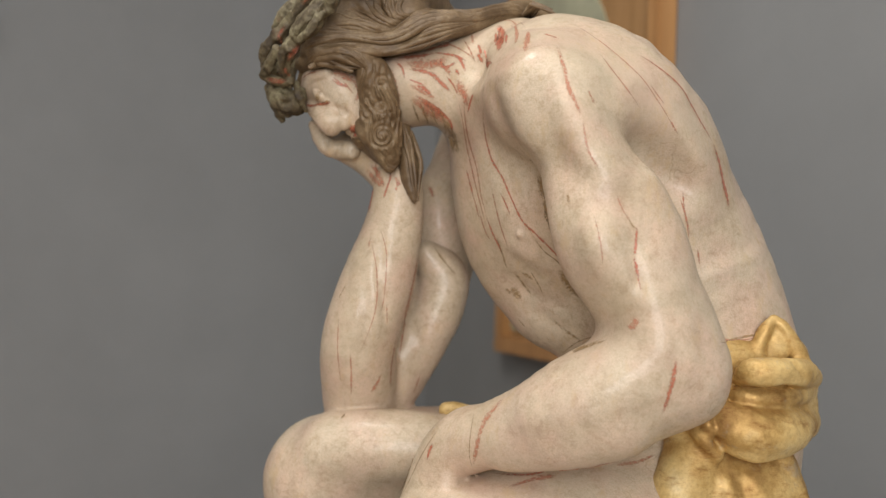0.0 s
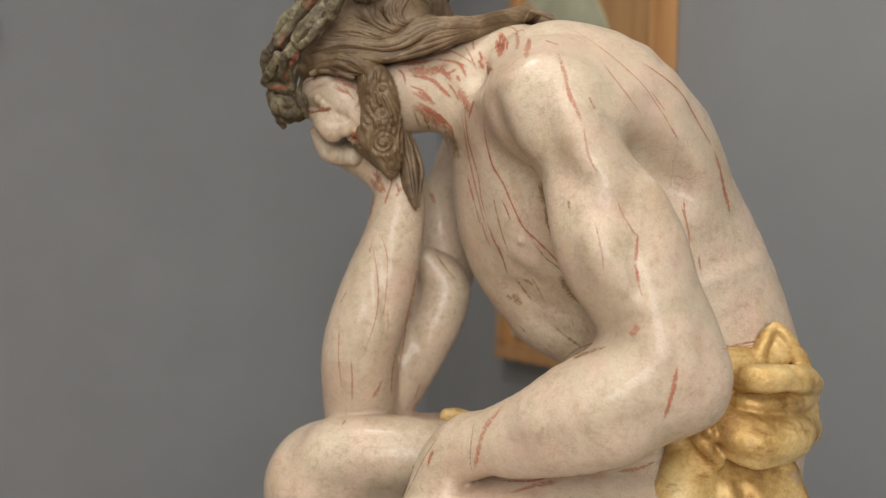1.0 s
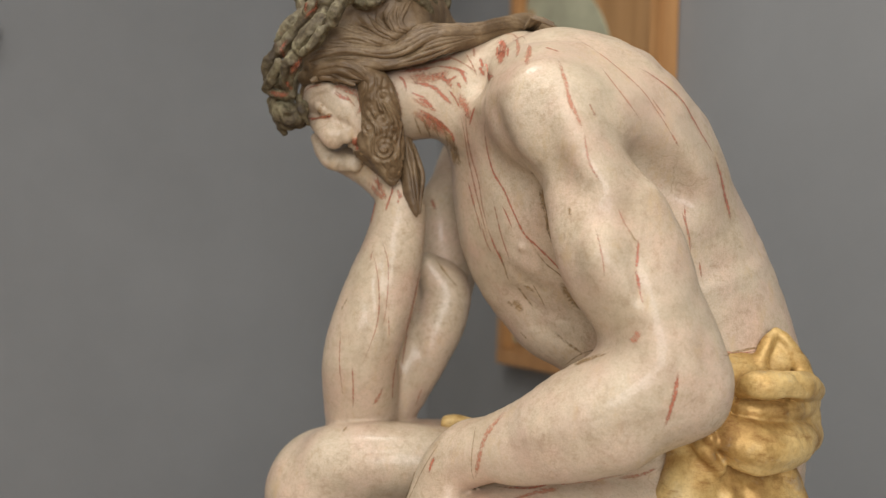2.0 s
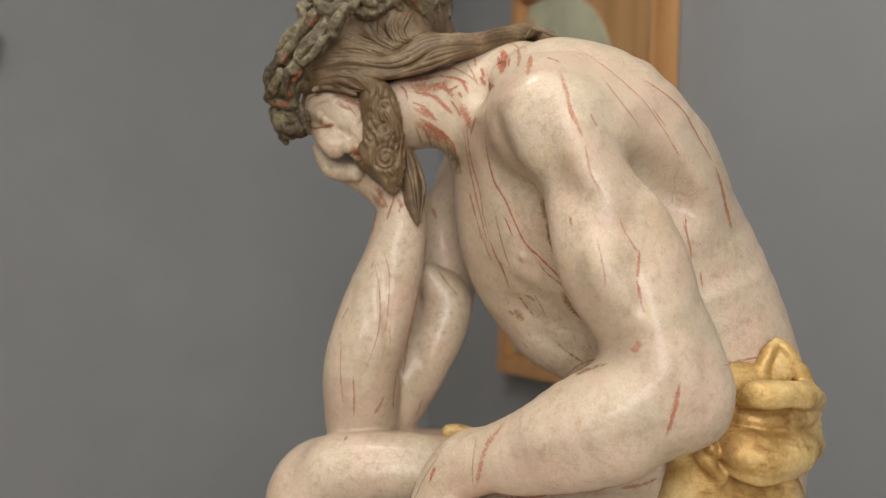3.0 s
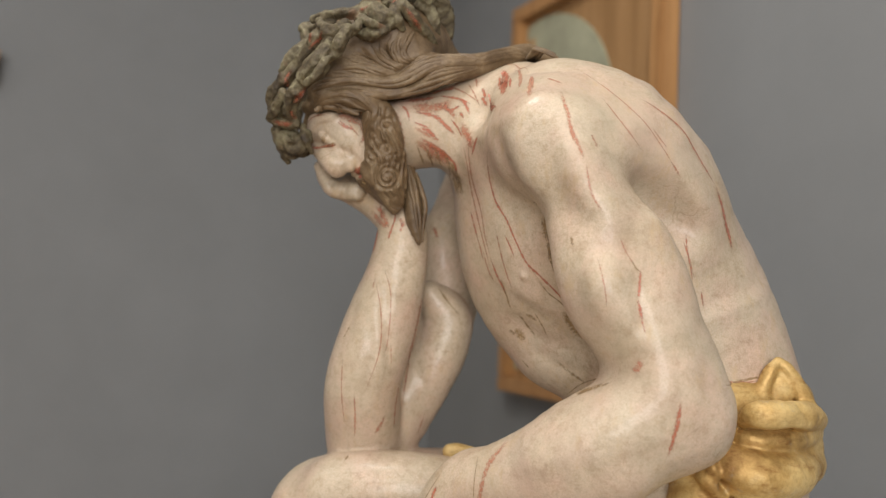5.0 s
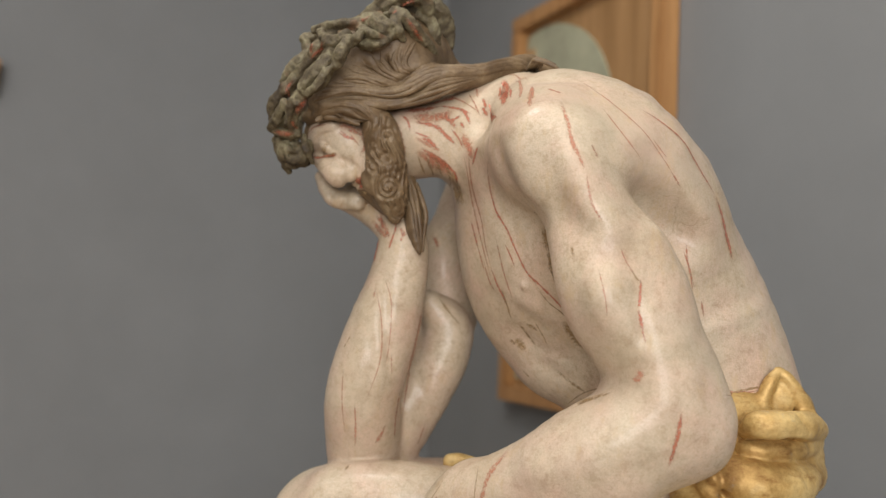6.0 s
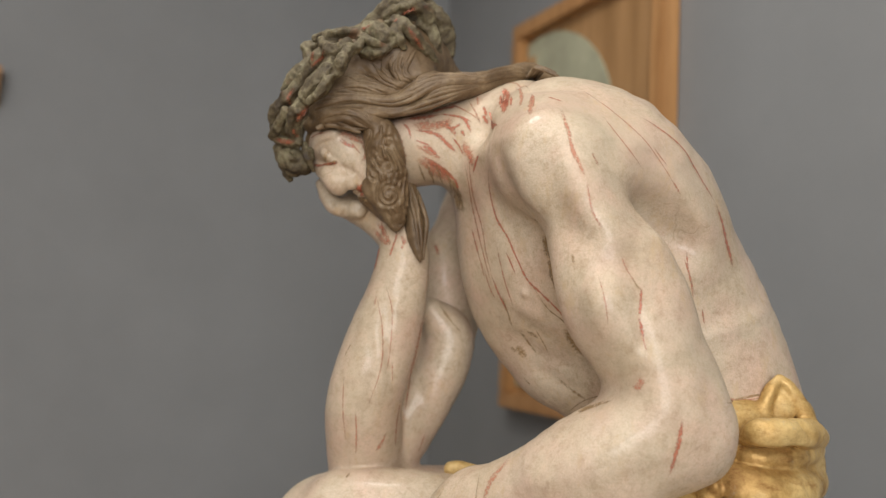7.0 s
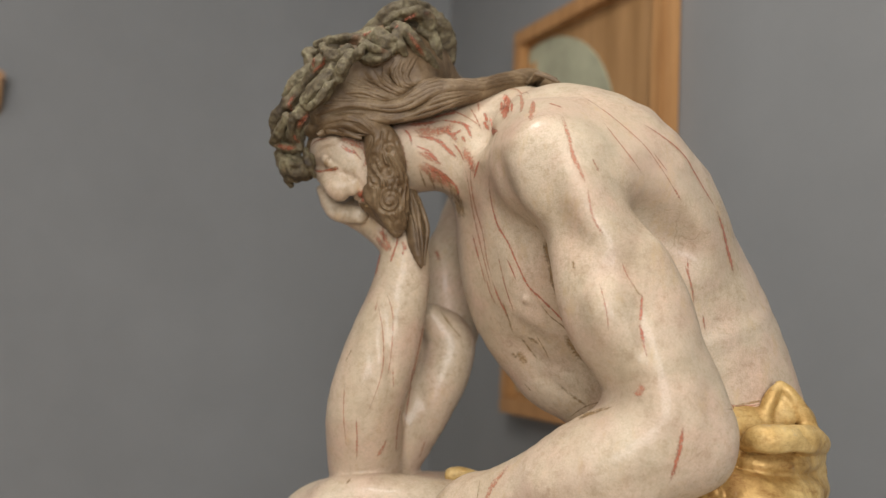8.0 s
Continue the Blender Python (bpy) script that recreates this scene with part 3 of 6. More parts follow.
limb(skin, 0.02, (-0.1089, 0.0200, 1.2502, 0.0393), (-0.0808, 0.0150, 1.2536, 0.0417), (-0.0367, 0.0100, 1.2565, 0.0402), (0.0198, 0.0100, 1.2527, 0.0402))
# near arm: shoulder, upper arm, elbow, forearm
limb(arm, 0.016, (0.0886, -0.1500, 1.6107, 0.0455), (0.1141, -0.1650, 1.5844, 0.0457), (0.1411, -0.1830, 1.5342, 0.0437), (0.1652, -0.1900, 1.4789, 0.0464), (0.1833, -0.1920, 1.4294, 0.0473), (0.2050, -0.1900, 1.3725, 0.0464))
egg(arm, 0.022, (0.0916, -0.1850, 1.6034), (0.0335, 0.0203, 0.0466), (0, -26, 0))
limb(arm, 0.022, (0.1064, -0.1980, 1.6092, 0.0120), (0.1122, -0.2120, 1.5869, 0.0127), (0.1258, -0.2200, 1.5568, 0.0107), (0.1369, -0.2220, 1.5400, 0.0077))
egg(arm, 0.016, (0.1381, -0.2100, 1.4871), (0.0265, 0.0216, 0.0516), (0, -20, 0))
egg(arm, 0.014, (0.1417, -0.2300, 1.4768), (0.0163, 0.0115, 0.0263), (0, -20, 0))
egg(arm, 0.018, (0.1867, -0.1950, 1.4923), (0.0230, 0.0230, 0.0626), (0, -22, 0))
limb(arm, 0.02, (0.1082, -0.1880, 1.5299, 0.0173), (0.1143, -0.1950, 1.5001, 0.0207), (0.1265, -0.1950, 1.4654, 0.0212), (0.1424, -0.1950, 1.4401, 0.0152))
dent(arm, 0.012, (0.1422, -0.2620, 1.5244, 0.0083), (0.1482, -0.2680, 1.5058, 0.0082), (0.1552, -0.2680, 1.4878, 0.0082), (0.1597, -0.2680, 1.4675, 0.0082), (0.1629, -0.2650, 1.4471, 0.0073))
dent(arm, 0.014, (0.0990, -0.2460, 1.5290, 0.0100))
limb(arm, 0.03, (0.1637, -0.2170, 1.4489, 0.0145), (0.1807, -0.2190, 1.4209, 0.0173), (0.1848, -0.2200, 1.3900, 0.0202), (0.1447, -0.2190, 1.3570, 0.0221), (0.0937, -0.1950, 1.3288, 0.0170))
egg(arm, 0.014, (0.1915, -0.2350, 1.3957), (0.0152, 0.0095, 0.0200), (0, -20, 0))
limb(arm, 0.03, (0.2171, -0.1850, 1.4205, 0.0203), (0.2273, -0.1900, 1.3810, 0.0191), (0.2282, -0.1900, 1.3560, 0.0181))
dent(arm, 0.018, (0.1385, -0.2620, 1.4070, 0.0119), (0.1326, -0.2500, 1.3990, 0.0112))
limb(arm, 0.012, (0.1604, -0.2150, 1.3175, 0.0147), (0.1144, -0.2000, 1.3029, 0.0129), (0.0680, -0.1650, 1.2891, 0.0104))
limb(arm, 0.022, (0.2050, -0.1900, 1.3725, 0.0464), (0.1462, -0.1850, 1.3407, 0.0522), (0.0928, -0.1650, 1.3149, 0.0395), (0.0531, -0.1450, 1.3003, 0.0309), (0.0337, -0.1300, 1.2926, 0.0281))
# near hand drooping between the knees
limb(arm, 0.015, (0.0337, -0.1300, 1.2926, 0.0271), (0.0145, -0.1200, 1.2780, 0.0274), (0.0021, -0.1100, 1.2481, 0.0266), (-0.0126, -0.1000, 1.2010, 0.0258))
limb(arm, 0.006, (-0.0122, -0.1400, 1.2173, 0.0107), (-0.0240, -0.1350, 1.1783, 0.0091), (-0.0230, -0.1200, 1.1414, 0.0071))
limb(arm, 0.006, (-0.0126, -0.1150, 1.2105, 0.0110), (-0.0247, -0.1100, 1.1705, 0.0094), (-0.0236, -0.0950, 1.1326, 0.0073))
limb(arm, 0.006, (-0.0130, -0.0900, 1.2038, 0.0113), (-0.0254, -0.0850, 1.1626, 0.0097), (-0.0243, -0.0700, 1.1239, 0.0075))
limb(arm, 0.008, (0.0127, -0.1350, 1.2542, 0.0097), (0.0066, -0.1400, 1.2128, 0.0086), (0.0051, -0.1350, 1.1849, 0.0065))
join(skin, arm, 0.004, 0.055, 1.53, 1.63)
# far arm: shoulder, upper arm, forearm on the knee
limb(far_arm, 0.02, (0.0413, 0.1700, 1.6106, 0.0540), (0.0140, 0.1800, 1.5532, 0.0429), (-0.0030, 0.1500, 1.4696, 0.0440), (-0.0200, 0.1050, 1.3972, 0.0420), (-0.0440, 0.0900, 1.3425, 0.0390), (-0.0610, 0.0850, 1.3015, 0.0350), (-0.0660, 0.0900, 1.2736, 0.0330))
limb(far_arm, 0.006, (-0.0872, 0.0780, 1.2712, 0.0416), (-0.0886, 0.0620, 1.3033, 0.0436), (-0.0896, 0.0280, 1.3651, 0.0435), (-0.0719, 0.0200, 1.4361, 0.0412), (-0.0589, 0.0200, 1.4875, 0.0343), (-0.0533, 0.0200, 1.5323, 0.0292), (-0.0567, 0.0200, 1.5513, 0.0254))
limb(far_arm, 0.02, (0.0079, 0.1500, 1.5837, 0.0245), (-0.0091, 0.1400, 1.5444, 0.0286), (-0.0037, 0.1300, 1.4885, 0.0255))
limb(far_arm, 0.003, (-0.0191, 0.0750, 1.4728, 0.0168), (0.0016, 0.0850, 1.4469, 0.0292), (0.0001, 0.0850, 1.4200, 0.0306), (-0.0128, 0.0800, 1.3796, 0.0291), (-0.0321, 0.0850, 1.3186, 0.0177))
join(skin, far_arm, 0.003, 0.003, 1.4, 1.5)
# muscles, ribs and hollows
groove(skin, 0.0055, 0.0082, (0.0374, -0.1614, 1.6264), (0.0409, -0.1669, 1.6097), (0.0467, -0.1674, 1.5942), (0.0622, -0.1546, 1.5726), (0.0769, -0.1726, 1.5562), (0.0852, -0.1813, 1.5462))
groove(skin, 0.0040, 0.0088, (0.1481, -0.2030, 1.5950), (0.1562, -0.2057, 1.5775), (0.1635, -0.2122, 1.5590), (0.1743, -0.2147, 1.5454))
groove(skin, -0.0030, 0.0142, (0.1145, -0.2237, 1.5218), (0.1215, -0.2322, 1.4950), (0.1253, -0.2324, 1.4689), (0.1357, -0.2179, 1.4379))
groove(skin, -0.0030, 0.0131, (0.0899, -0.2113, 1.6282), (0.0989, -0.2199, 1.5973), (0.1097, -0.2272, 1.5692), (0.1208, -0.2298, 1.5452))
groove(skin, -0.0015, 0.0077, (0.1420, -0.2325, 1.5199), (0.1392, -0.2417, 1.4859), (0.1454, -0.2398, 1.4578))
groove(skin, 0.0030, 0.0088, (0.1486, -0.2195, 1.4133), (0.1577, -0.2329, 1.4202), (0.1696, -0.2426, 1.4268))
groove(skin, 0.0020, 0.0077, (0.1925, -0.2470, 1.4130), (0.1977, -0.2486, 1.3901), (0.1925, -0.2449, 1.3661))
groove(skin, 0.0020, 0.0071, (0.1658, -0.2448, 1.3907), (0.1431, -0.2432, 1.3769), (0.1169, -0.2345, 1.3616), (0.0864, -0.2155, 1.3424), (0.0599, -0.1861, 1.3255))
groove(skin, 0.0022, 0.0071, (0.0618, -0.0619, 1.4778), (0.0762, -0.0698, 1.4667), (0.0932, -0.0776, 1.4570), (0.1154, -0.0871, 1.4465))
groove(skin, 0.0022, 0.0071, (0.0728, -0.0480, 1.4491), (0.0878, -0.0520, 1.4368), (0.1049, -0.0609, 1.4272), (0.1296, -0.0750, 1.4183))
groove(skin, 0.0022, 0.0071, (0.0895, -0.0409, 1.4199), (0.1040, -0.0480, 1.4102), (0.1238, -0.0584, 1.4010), (0.1450, -0.0741, 1.3948))
groove(skin, -0.0015, 0.0088, (0.0511, -0.0874, 1.5565), (0.0585, -0.0830, 1.5229), (0.0684, -0.0809, 1.4948))
groove(skin, 0.0020, 0.0066, (-0.0819, -0.0185, 1.4483), (-0.0807, -0.0207, 1.3997), (-0.0877, -0.0096, 1.3436))
groove(skin, 0.0018, 0.0060, (-0.0760, -0.0044, 1.5106), (-0.0657, -0.0180, 1.4673), (-0.0601, -0.0185, 1.4248), (-0.0623, -0.0143, 1.3879))
groove(skin, 0.0016, 0.0077, (-0.0283, 0.0422, 1.3989), (-0.0223, 0.0389, 1.3671), (-0.0287, 0.0434, 1.3342))
groove(skin, -0.0020, 0.0120, (0.2067, -0.1630, 1.6072), (0.2312, -0.1448, 1.5739), (0.2431, -0.1351, 1.5432))
groove(skin, 0.0030, 0.0131, (0.2003, -0.1426, 1.5567), (0.2209, -0.1379, 1.5393), (0.2407, -0.1353, 1.5350))
groove(skin, 0.006, 0.008, (-0.0303, 0.0500, 1.4943), (-0.0070, 0.0600, 1.4877), (0.0182, 0.0600, 1.4730), (0.0411, 0.0600, 1.4490))
groove(skin, 0.009, 0.015, (0.1614, -0.1800, 1.5851), (0.1808, -0.1650, 1.5637), (0.2038, -0.1500, 1.5492), (0.2355, -0.1400, 1.5462))
groove(skin, 0.005, 0.01, (0.1536, -0.1900, 1.5896), (0.1680, -0.1800, 1.5734), (0.1848, -0.1700, 1.5491), (0.2063, -0.1600, 1.5218))
groove(skin, -0.004, 0.018, (0.1757, -0.1700, 1.5963), (0.2093, -0.1550, 1.5823), (0.2373, -0.1400, 1.5654), (0.2526, -0.1300, 1.5413))
groove(skin, 0.0025, 0.008, (0.2368, -0.1200, 1.4609), (0.2721, -0.1200, 1.4789), (0.3062, -0.1000, 1.4897), (0.3440, -0.0700, 1.5048))
groove(skin, -0.0025, 0.012, (0.2387, -0.1200, 1.4478), (0.2723, -0.1200, 1.4658), (0.3064, -0.1000, 1.4762), (0.3442, -0.0700, 1.4897))
groove(skin, 0.004, 0.005, (0.1268, -0.0600, 1.3758), (0.1366, -0.0900, 1.3863), (0.1654, -0.1000, 1.4006))
groove(skin, 0.003, 0.006, (0.1524, -0.2350, 1.4928), (0.1581, -0.2400, 1.4763), (0.1635, -0.2400, 1.4528), (0.1683, -0.2350, 1.4363))
groove(skin, -0.003, 0.014, (0.1212, -0.2350, 1.4938), (0.1258, -0.2400, 1.4748), (0.1310, -0.2350, 1.4560))
groove(skin, 0.003, 0.005, (-0.0663, -0.0120, 1.4768), (-0.0694, -0.0150, 1.4446), (-0.0616, -0.0100, 1.4081), (-0.0603, 0.0000, 1.3708))
groove(skin, 0.0025, 0.005, (-0.0967, 0.0000, 1.4681), (-0.1021, 0.0000, 1.4305), (-0.1089, 0.0100, 1.3863))
groove(skin, 0.0025, 0.006, (-0.0371, 0.0300, 1.4457), (-0.0429, 0.0300, 1.3944), (-0.0468, 0.0300, 1.3437))
groove(skin, -0.002, 0.008, (-0.0217, 0.0300, 1.4592), (-0.0269, 0.0300, 1.4078), (-0.0331, 0.0300, 1.3632))
groove(skin, 0.003, 0.006, (0.0787, -0.0750, 1.4578), (0.0959, -0.0800, 1.4472), (0.1139, -0.0800, 1.4252))
groove(skin, 0.003, 0.007, (0.0759, -0.0500, 1.4340), (0.0930, -0.0600, 1.4234), (0.1143, -0.0600, 1.4012))
groove(skin, -0.0025, 0.01, (0.0690, -0.0800, 1.4746), (0.0891, -0.0850, 1.4640), (0.1098, -0.0850, 1.4450))
# far hand, fingers bent against the cheek
limb(hand, 0.01, (-0.0521, 0.0200, 1.5324, 0.0235), (-0.0626, 0.0300, 1.5572, 0.0243), (-0.0882, 0.0400, 1.5780, 0.0220), (-0.1172, 0.0450, 1.5891, 0.0169))
limb(hand, 0.004, (-0.1073, 0.0150, 1.5829, 0.0107), (-0.1309, 0.0200, 1.5851, 0.0108), (-0.1418, 0.0220, 1.5938, 0.0089), (-0.1519, 0.0250, 1.6106, 0.0064))
limb(hand, 0.004, (-0.1095, 0.0350, 1.5855, 0.0109), (-0.1334, 0.0400, 1.5877, 0.0110), (-0.1445, 0.0420, 1.5967, 0.0091), (-0.1549, 0.0450, 1.6137, 0.0065))
limb(hand, 0.004, (-0.1116, 0.0550, 1.5881, 0.0112), (-0.1360, 0.0600, 1.5904, 0.0112), (-0.1473, 0.0620, 1.5995, 0.0092), (-0.1578, 0.0650, 1.6168, 0.0066))
limb(hand, 0.004, (-0.1137, 0.0750, 1.5907, 0.0114), (-0.1386, 0.0800, 1.5930, 0.0114), (-0.1501, 0.0820, 1.6023, 0.0094), (-0.1608, 0.0850, 1.6200, 0.0067))
limb(hand, 0.01, (-0.0567, 0.0200, 1.5513, 0.0190), (-0.0482, 0.0300, 1.5785, 0.0128), (-0.0496, 0.0350, 1.6050, 0.0097))
limb(hand, 0.006, (-0.1499, 0.0600, 1.6032, 0.0073), (-0.1348, 0.0600, 1.5984, 0.0100), (-0.1183, 0.0550, 1.5998, 0.0119), (-0.1015, 0.0500, 1.5932, 0.0132), (-0.0818, 0.0300, 1.5744, 0.0116))
groove(hand, 0.007, 0.0024, (-0.1192, 0.0100, 1.5948), (-0.1198, 0.0040, 1.5824), (-0.1236, 0.0150, 1.5720))
groove(hand, 0.007, 0.0024, (-0.1353, 0.0120, 1.5918), (-0.1379, 0.0060, 1.5831), (-0.1424, 0.0150, 1.5751))
groove(hand, 0.0015, 0.0028, (-0.1149, 0.0040, 1.5865), (-0.0968, 0.0060, 1.5773), (-0.0793, 0.0040, 1.5626))
groove(hand, -0.0015, 0.004, (-0.1160, 0.0060, 1.5790), (-0.0995, 0.0060, 1.5695), (-0.0813, 0.0040, 1.5523))
# face
egg(fine, 0.012, (-0.1165, 0.0120, 1.6478), (0.0520, 0.0560, 0.0345), (0, 31, 0))
egg(fine, 0.014, (-0.1381, 0.0100, 1.6569), (0.0280, 0.0470, 0.0310), (0, 0, 0))
limb(fine, 0.02, (-0.1004, 0.0120, 1.6349, 0.0279), (-0.0798, 0.0120, 1.6098, 0.0241))
egg(fine, 0.02, (-0.1165, -0.0300, 1.6360), (0.0200, 0.0100, 0.0120), (0, 40, 0))
egg(fine, 0.015, (-0.1023, -0.0260, 1.6167), (0.0170, 0.0110, 0.0140), (0, 40, 0))
limb(fine, 0.008, (-0.1604, -0.0040, 1.6344, 0.0050), (-0.1540, -0.0220, 1.6440, 0.0049), (-0.1437, -0.0370, 1.6521, 0.0042), (-0.1318, -0.0450, 1.6553, 0.0030))
dent(fine, 0.006, (-0.1384, -0.0530, 1.6289, 0.0095), (-0.1313, -0.0580, 1.6319, 0.0077))
dent(fine, 0.005, (-0.1472, -0.0360, 1.6254, 0.0048))
egg(fine, 0.0015, (-0.1385, -0.0310, 1.6342), (0.0100, 0.0088, 0.0062), (0, 30, 0))
egg(fine, 0.004, (-0.1278, -0.0340, 1.6254), (0.0095, 0.0050, 0.0040), (0, 40, 0))
groove(fine, 0.004, 0.0016, (-0.1462, -0.0340, 1.6246), (-0.1380, -0.0410, 1.6256), (-0.1268, -0.0450, 1.6309))
limb(fine, 0.005, (-0.1514, -0.0100, 1.6242, 0.0062), (-0.1399, -0.0220, 1.6151, 0.0092), (-0.1300, -0.0280, 1.6070, 0.0116), (-0.1254, -0.0280, 1.6029, 0.0116))
limb(fine, 0.006, (-0.1383, -0.0260, 1.6189, 0.0061), (-0.1262, -0.0310, 1.6123, 0.0073), (-0.1183, -0.0330, 1.6074, 0.0067))
egg(fine, 0.0025, (-0.1124, -0.0300, 1.6057), (0.0085, 0.0075, 0.0080), (0, 30, 0))
dent(fine, 0.0015, (-0.1089, -0.0405, 1.6060, 0.0030))
groove(fine, 0.005, 0.0026, (-0.1280, -0.0420, 1.6246), (-0.1166, -0.0430, 1.6188), (-0.1066, -0.0430, 1.6143), (-0.0999, -0.0380, 1.6056))
limb(fine, 0.003, (-0.1075, -0.0140, 1.5996, 0.0043), (-0.1015, -0.0260, 1.6018, 0.0043), (-0.0971, -0.0340, 1.6033, 0.0024))
limb(fine, 0.003, (-0.1023, -0.0120, 1.5938, 0.0037), (-0.0964, -0.0240, 1.5961, 0.0040), (-0.0928, -0.0320, 1.5988, 0.0024))
groove(fine, 0.003, 0.0016, (-0.1050, -0.0180, 1.5947), (-0.0984, -0.0300, 1.5976), (-0.0932, -0.0360, 1.6013))
groove(fine, 0.002, 0.002, (-0.1526, -0.0300, 1.6406), (-0.1442, -0.0400, 1.6459), (-0.1326, -0.0460, 1.6489))
groove(fine, -0.0012, 0.003, (-0.1531, -0.0300, 1.6487), (-0.1409, -0.0420, 1.6568), (-0.1243, -0.0480, 1.6575))
# hair mass and beard mass
egg(hair, 0.015, (-0.0789, 0.0100, 1.7456), (0.0679, 0.0792, 0.0528), (0, 0, 0))
limb(hair, 0.012, (-0.1616, -0.0300, 1.6672, 0.0066), (-0.1266, -0.0560, 1.6716, 0.0094), (-0.0990, -0.0600, 1.6707, 0.0105), (-0.0849, -0.0580, 1.6620, 0.0082))
limb(hair, 0.015, (-0.1338, -0.0500, 1.6800, 0.0106), (-0.0975, -0.0520, 1.6849, 0.0118), (-0.0643, -0.0520, 1.6889, 0.0130), (-0.0405, -0.0500, 1.6966, 0.0142), (-0.0137, -0.0500, 1.7077, 0.0142), (0.0228, -0.0360, 1.7193, 0.0132), (0.0576, -0.0150, 1.7355, 0.0123), (0.0805, -0.0020, 1.7454, 0.0106), (0.1106, 0.0080, 1.7417, 0.0056))
limb(hair, 0.02, (-0.1439, -0.0450, 1.6845, 0.0131), (-0.1219, -0.0480, 1.7021, 0.0166), (-0.0805, -0.0500, 1.7047, 0.0177), (-0.0433, -0.0460, 1.7137, 0.0178))
limb(hair, 0.02, (-0.1379, -0.0300, 1.7074, 0.0241), (-0.1083, -0.0300, 1.7341, 0.0272))
limb(hair, 0.02, (-0.0624, 0.0300, 1.7602, 0.0480), (-0.0184, 0.0500, 1.7302, 0.0330), (0.0486, 0.0400, 1.7206, 0.0200))
limb(hair, 0.006, (-0.0525, 0.0000, 1.6125, 0.0087), (-0.0438, 0.0000, 1.5777, 0.0112), (-0.0392, -0.0050, 1.5521, 0.0105), (-0.0333, -0.0100, 1.5243, 0.0018))
limb(beard, 0.012, (-0.0870, -0.0450, 1.6665, 0.0135), (-0.0800, -0.0490, 1.6519, 0.0195), (-0.0733, -0.0400, 1.6237, 0.0215), (-0.0701, -0.0300, 1.5977, 0.0217), (-0.0633, -0.0200, 1.5732, 0.0134), (-0.0614, -0.0200, 1.5608, 0.0061))
limb(beard, 0.012, (-0.0948, -0.0120, 1.5929, 0.0098), (-0.0711, 0.0000, 1.5797, 0.0137))
egg(beard, 0.006, (-0.0694, -0.0380, 1.5934), (0.0150, 0.0120, 0.0150), (0, 0, 0))
egg(beard, 0.006, (-0.0714, -0.0480, 1.6206), (0.0095, 0.0100, 0.0095), (0, 0, 0))
egg(beard, 0.006, (-0.0859, -0.0440, 1.6145), (0.0080, 0.0100, 0.0080), (0, 0, 0))
egg(beard, 0.006, (-0.0606, -0.0220, 1.5718), (0.0080, 0.0090, 0.0080), (0, 0, 0))
limb(beard, 0.006, (-0.0963, -0.0320, 1.6073, 0.0042), (-0.0931, -0.0340, 1.5973, 0.0061), (-0.0853, -0.0340, 1.5890, 0.0061))
limb(hair, 0.006, (-0.1500, -0.0350, 1.6704, 0.0061), (-0.1590, -0.0200, 1.6606, 0.0055), (-0.1632, -0.0120, 1.6481, 0.0050), (-0.1620, -0.0060, 1.6340, 0.0031))
# gilded loincloth: waistband, hanging cloth, knot
ring(gold, 0.02, (0.2695, 0.0000, 1.3854), 0.1095, 0.1095, 0.0125)
ring(gold, 0.02, (0.2720, 0.0000, 1.3694), 0.1107, 0.1107, 0.0125)
ring(gold, 0.02, (0.2747, 0.0000, 1.3522), 0.1120, 0.1120, 0.0125)
ring(gold, 0.02, (0.2776, 0.0000, 1.3337), 0.1132, 0.1132, 0.0125)
ring(gold, 0.02, (0.2805, 0.0000, 1.3153), 0.1132, 0.1132, 0.0125)
limb(gold, 0.03, (0.2984, -0.0620, 1.2327, 0.0805), (0.3031, -0.0750, 1.1794, 0.0806), (0.3150, -0.0500, 1.0678, 0.0887))
limb(gold, 0.03, (0.2526, -0.1150, 1.2873, 0.0220), (0.2372, -0.1250, 1.2617, 0.0250), (0.2305, -0.1250, 1.2238, 0.0283), (0.2300, -0.1200, 1.1255, 0.0307))
limb(gold, 0.012, (0.2767, -0.1180, 1.2781, 0.0066), (0.2785, -0.1380, 1.2505, 0.0075), (0.2808, -0.1400, 1.1983, 0.0107))
limb(gold, 0.01, (0.2979, -0.1120, 1.2750, 0.0066), (0.3062, -0.1300, 1.2551, 0.0076), (0.3258, -0.1250, 1.2064, 0.0120))
limb(gold, 0.01, (0.3379, -0.1000, 1.2798, 0.0146), (0.3523, -0.1000, 1.2333, 0.0168), (0.3601, -0.0900, 1.1475, 0.0204))
limb(gold, 0.006, (0.2434, -0.1200, 1.3215, 0.0082), (0.2502, -0.1400, 1.3091, 0.0080), (0.2658, -0.1400, 1.2901, 0.0070))
limb(gold, 0.005, (0.2551, -0.1200, 1.3318, 0.0055), (0.2525, -0.1450, 1.3222, 0.0059), (0.2605, -0.1450, 1.3083, 0.0048))
limb(gold, 0.004, (0.2704, -0.1200, 1.3328, 0.0122), (0.2746, -0.1350, 1.3207, 0.0195), (0.2980, -0.1400, 1.3123, 0.0248), (0.3299, -0.1250, 1.3121, 0.0242), (0.3614, -0.0900, 1.3138, 0.0171), (0.3898, -0.0300, 1.3087, 0.0183))
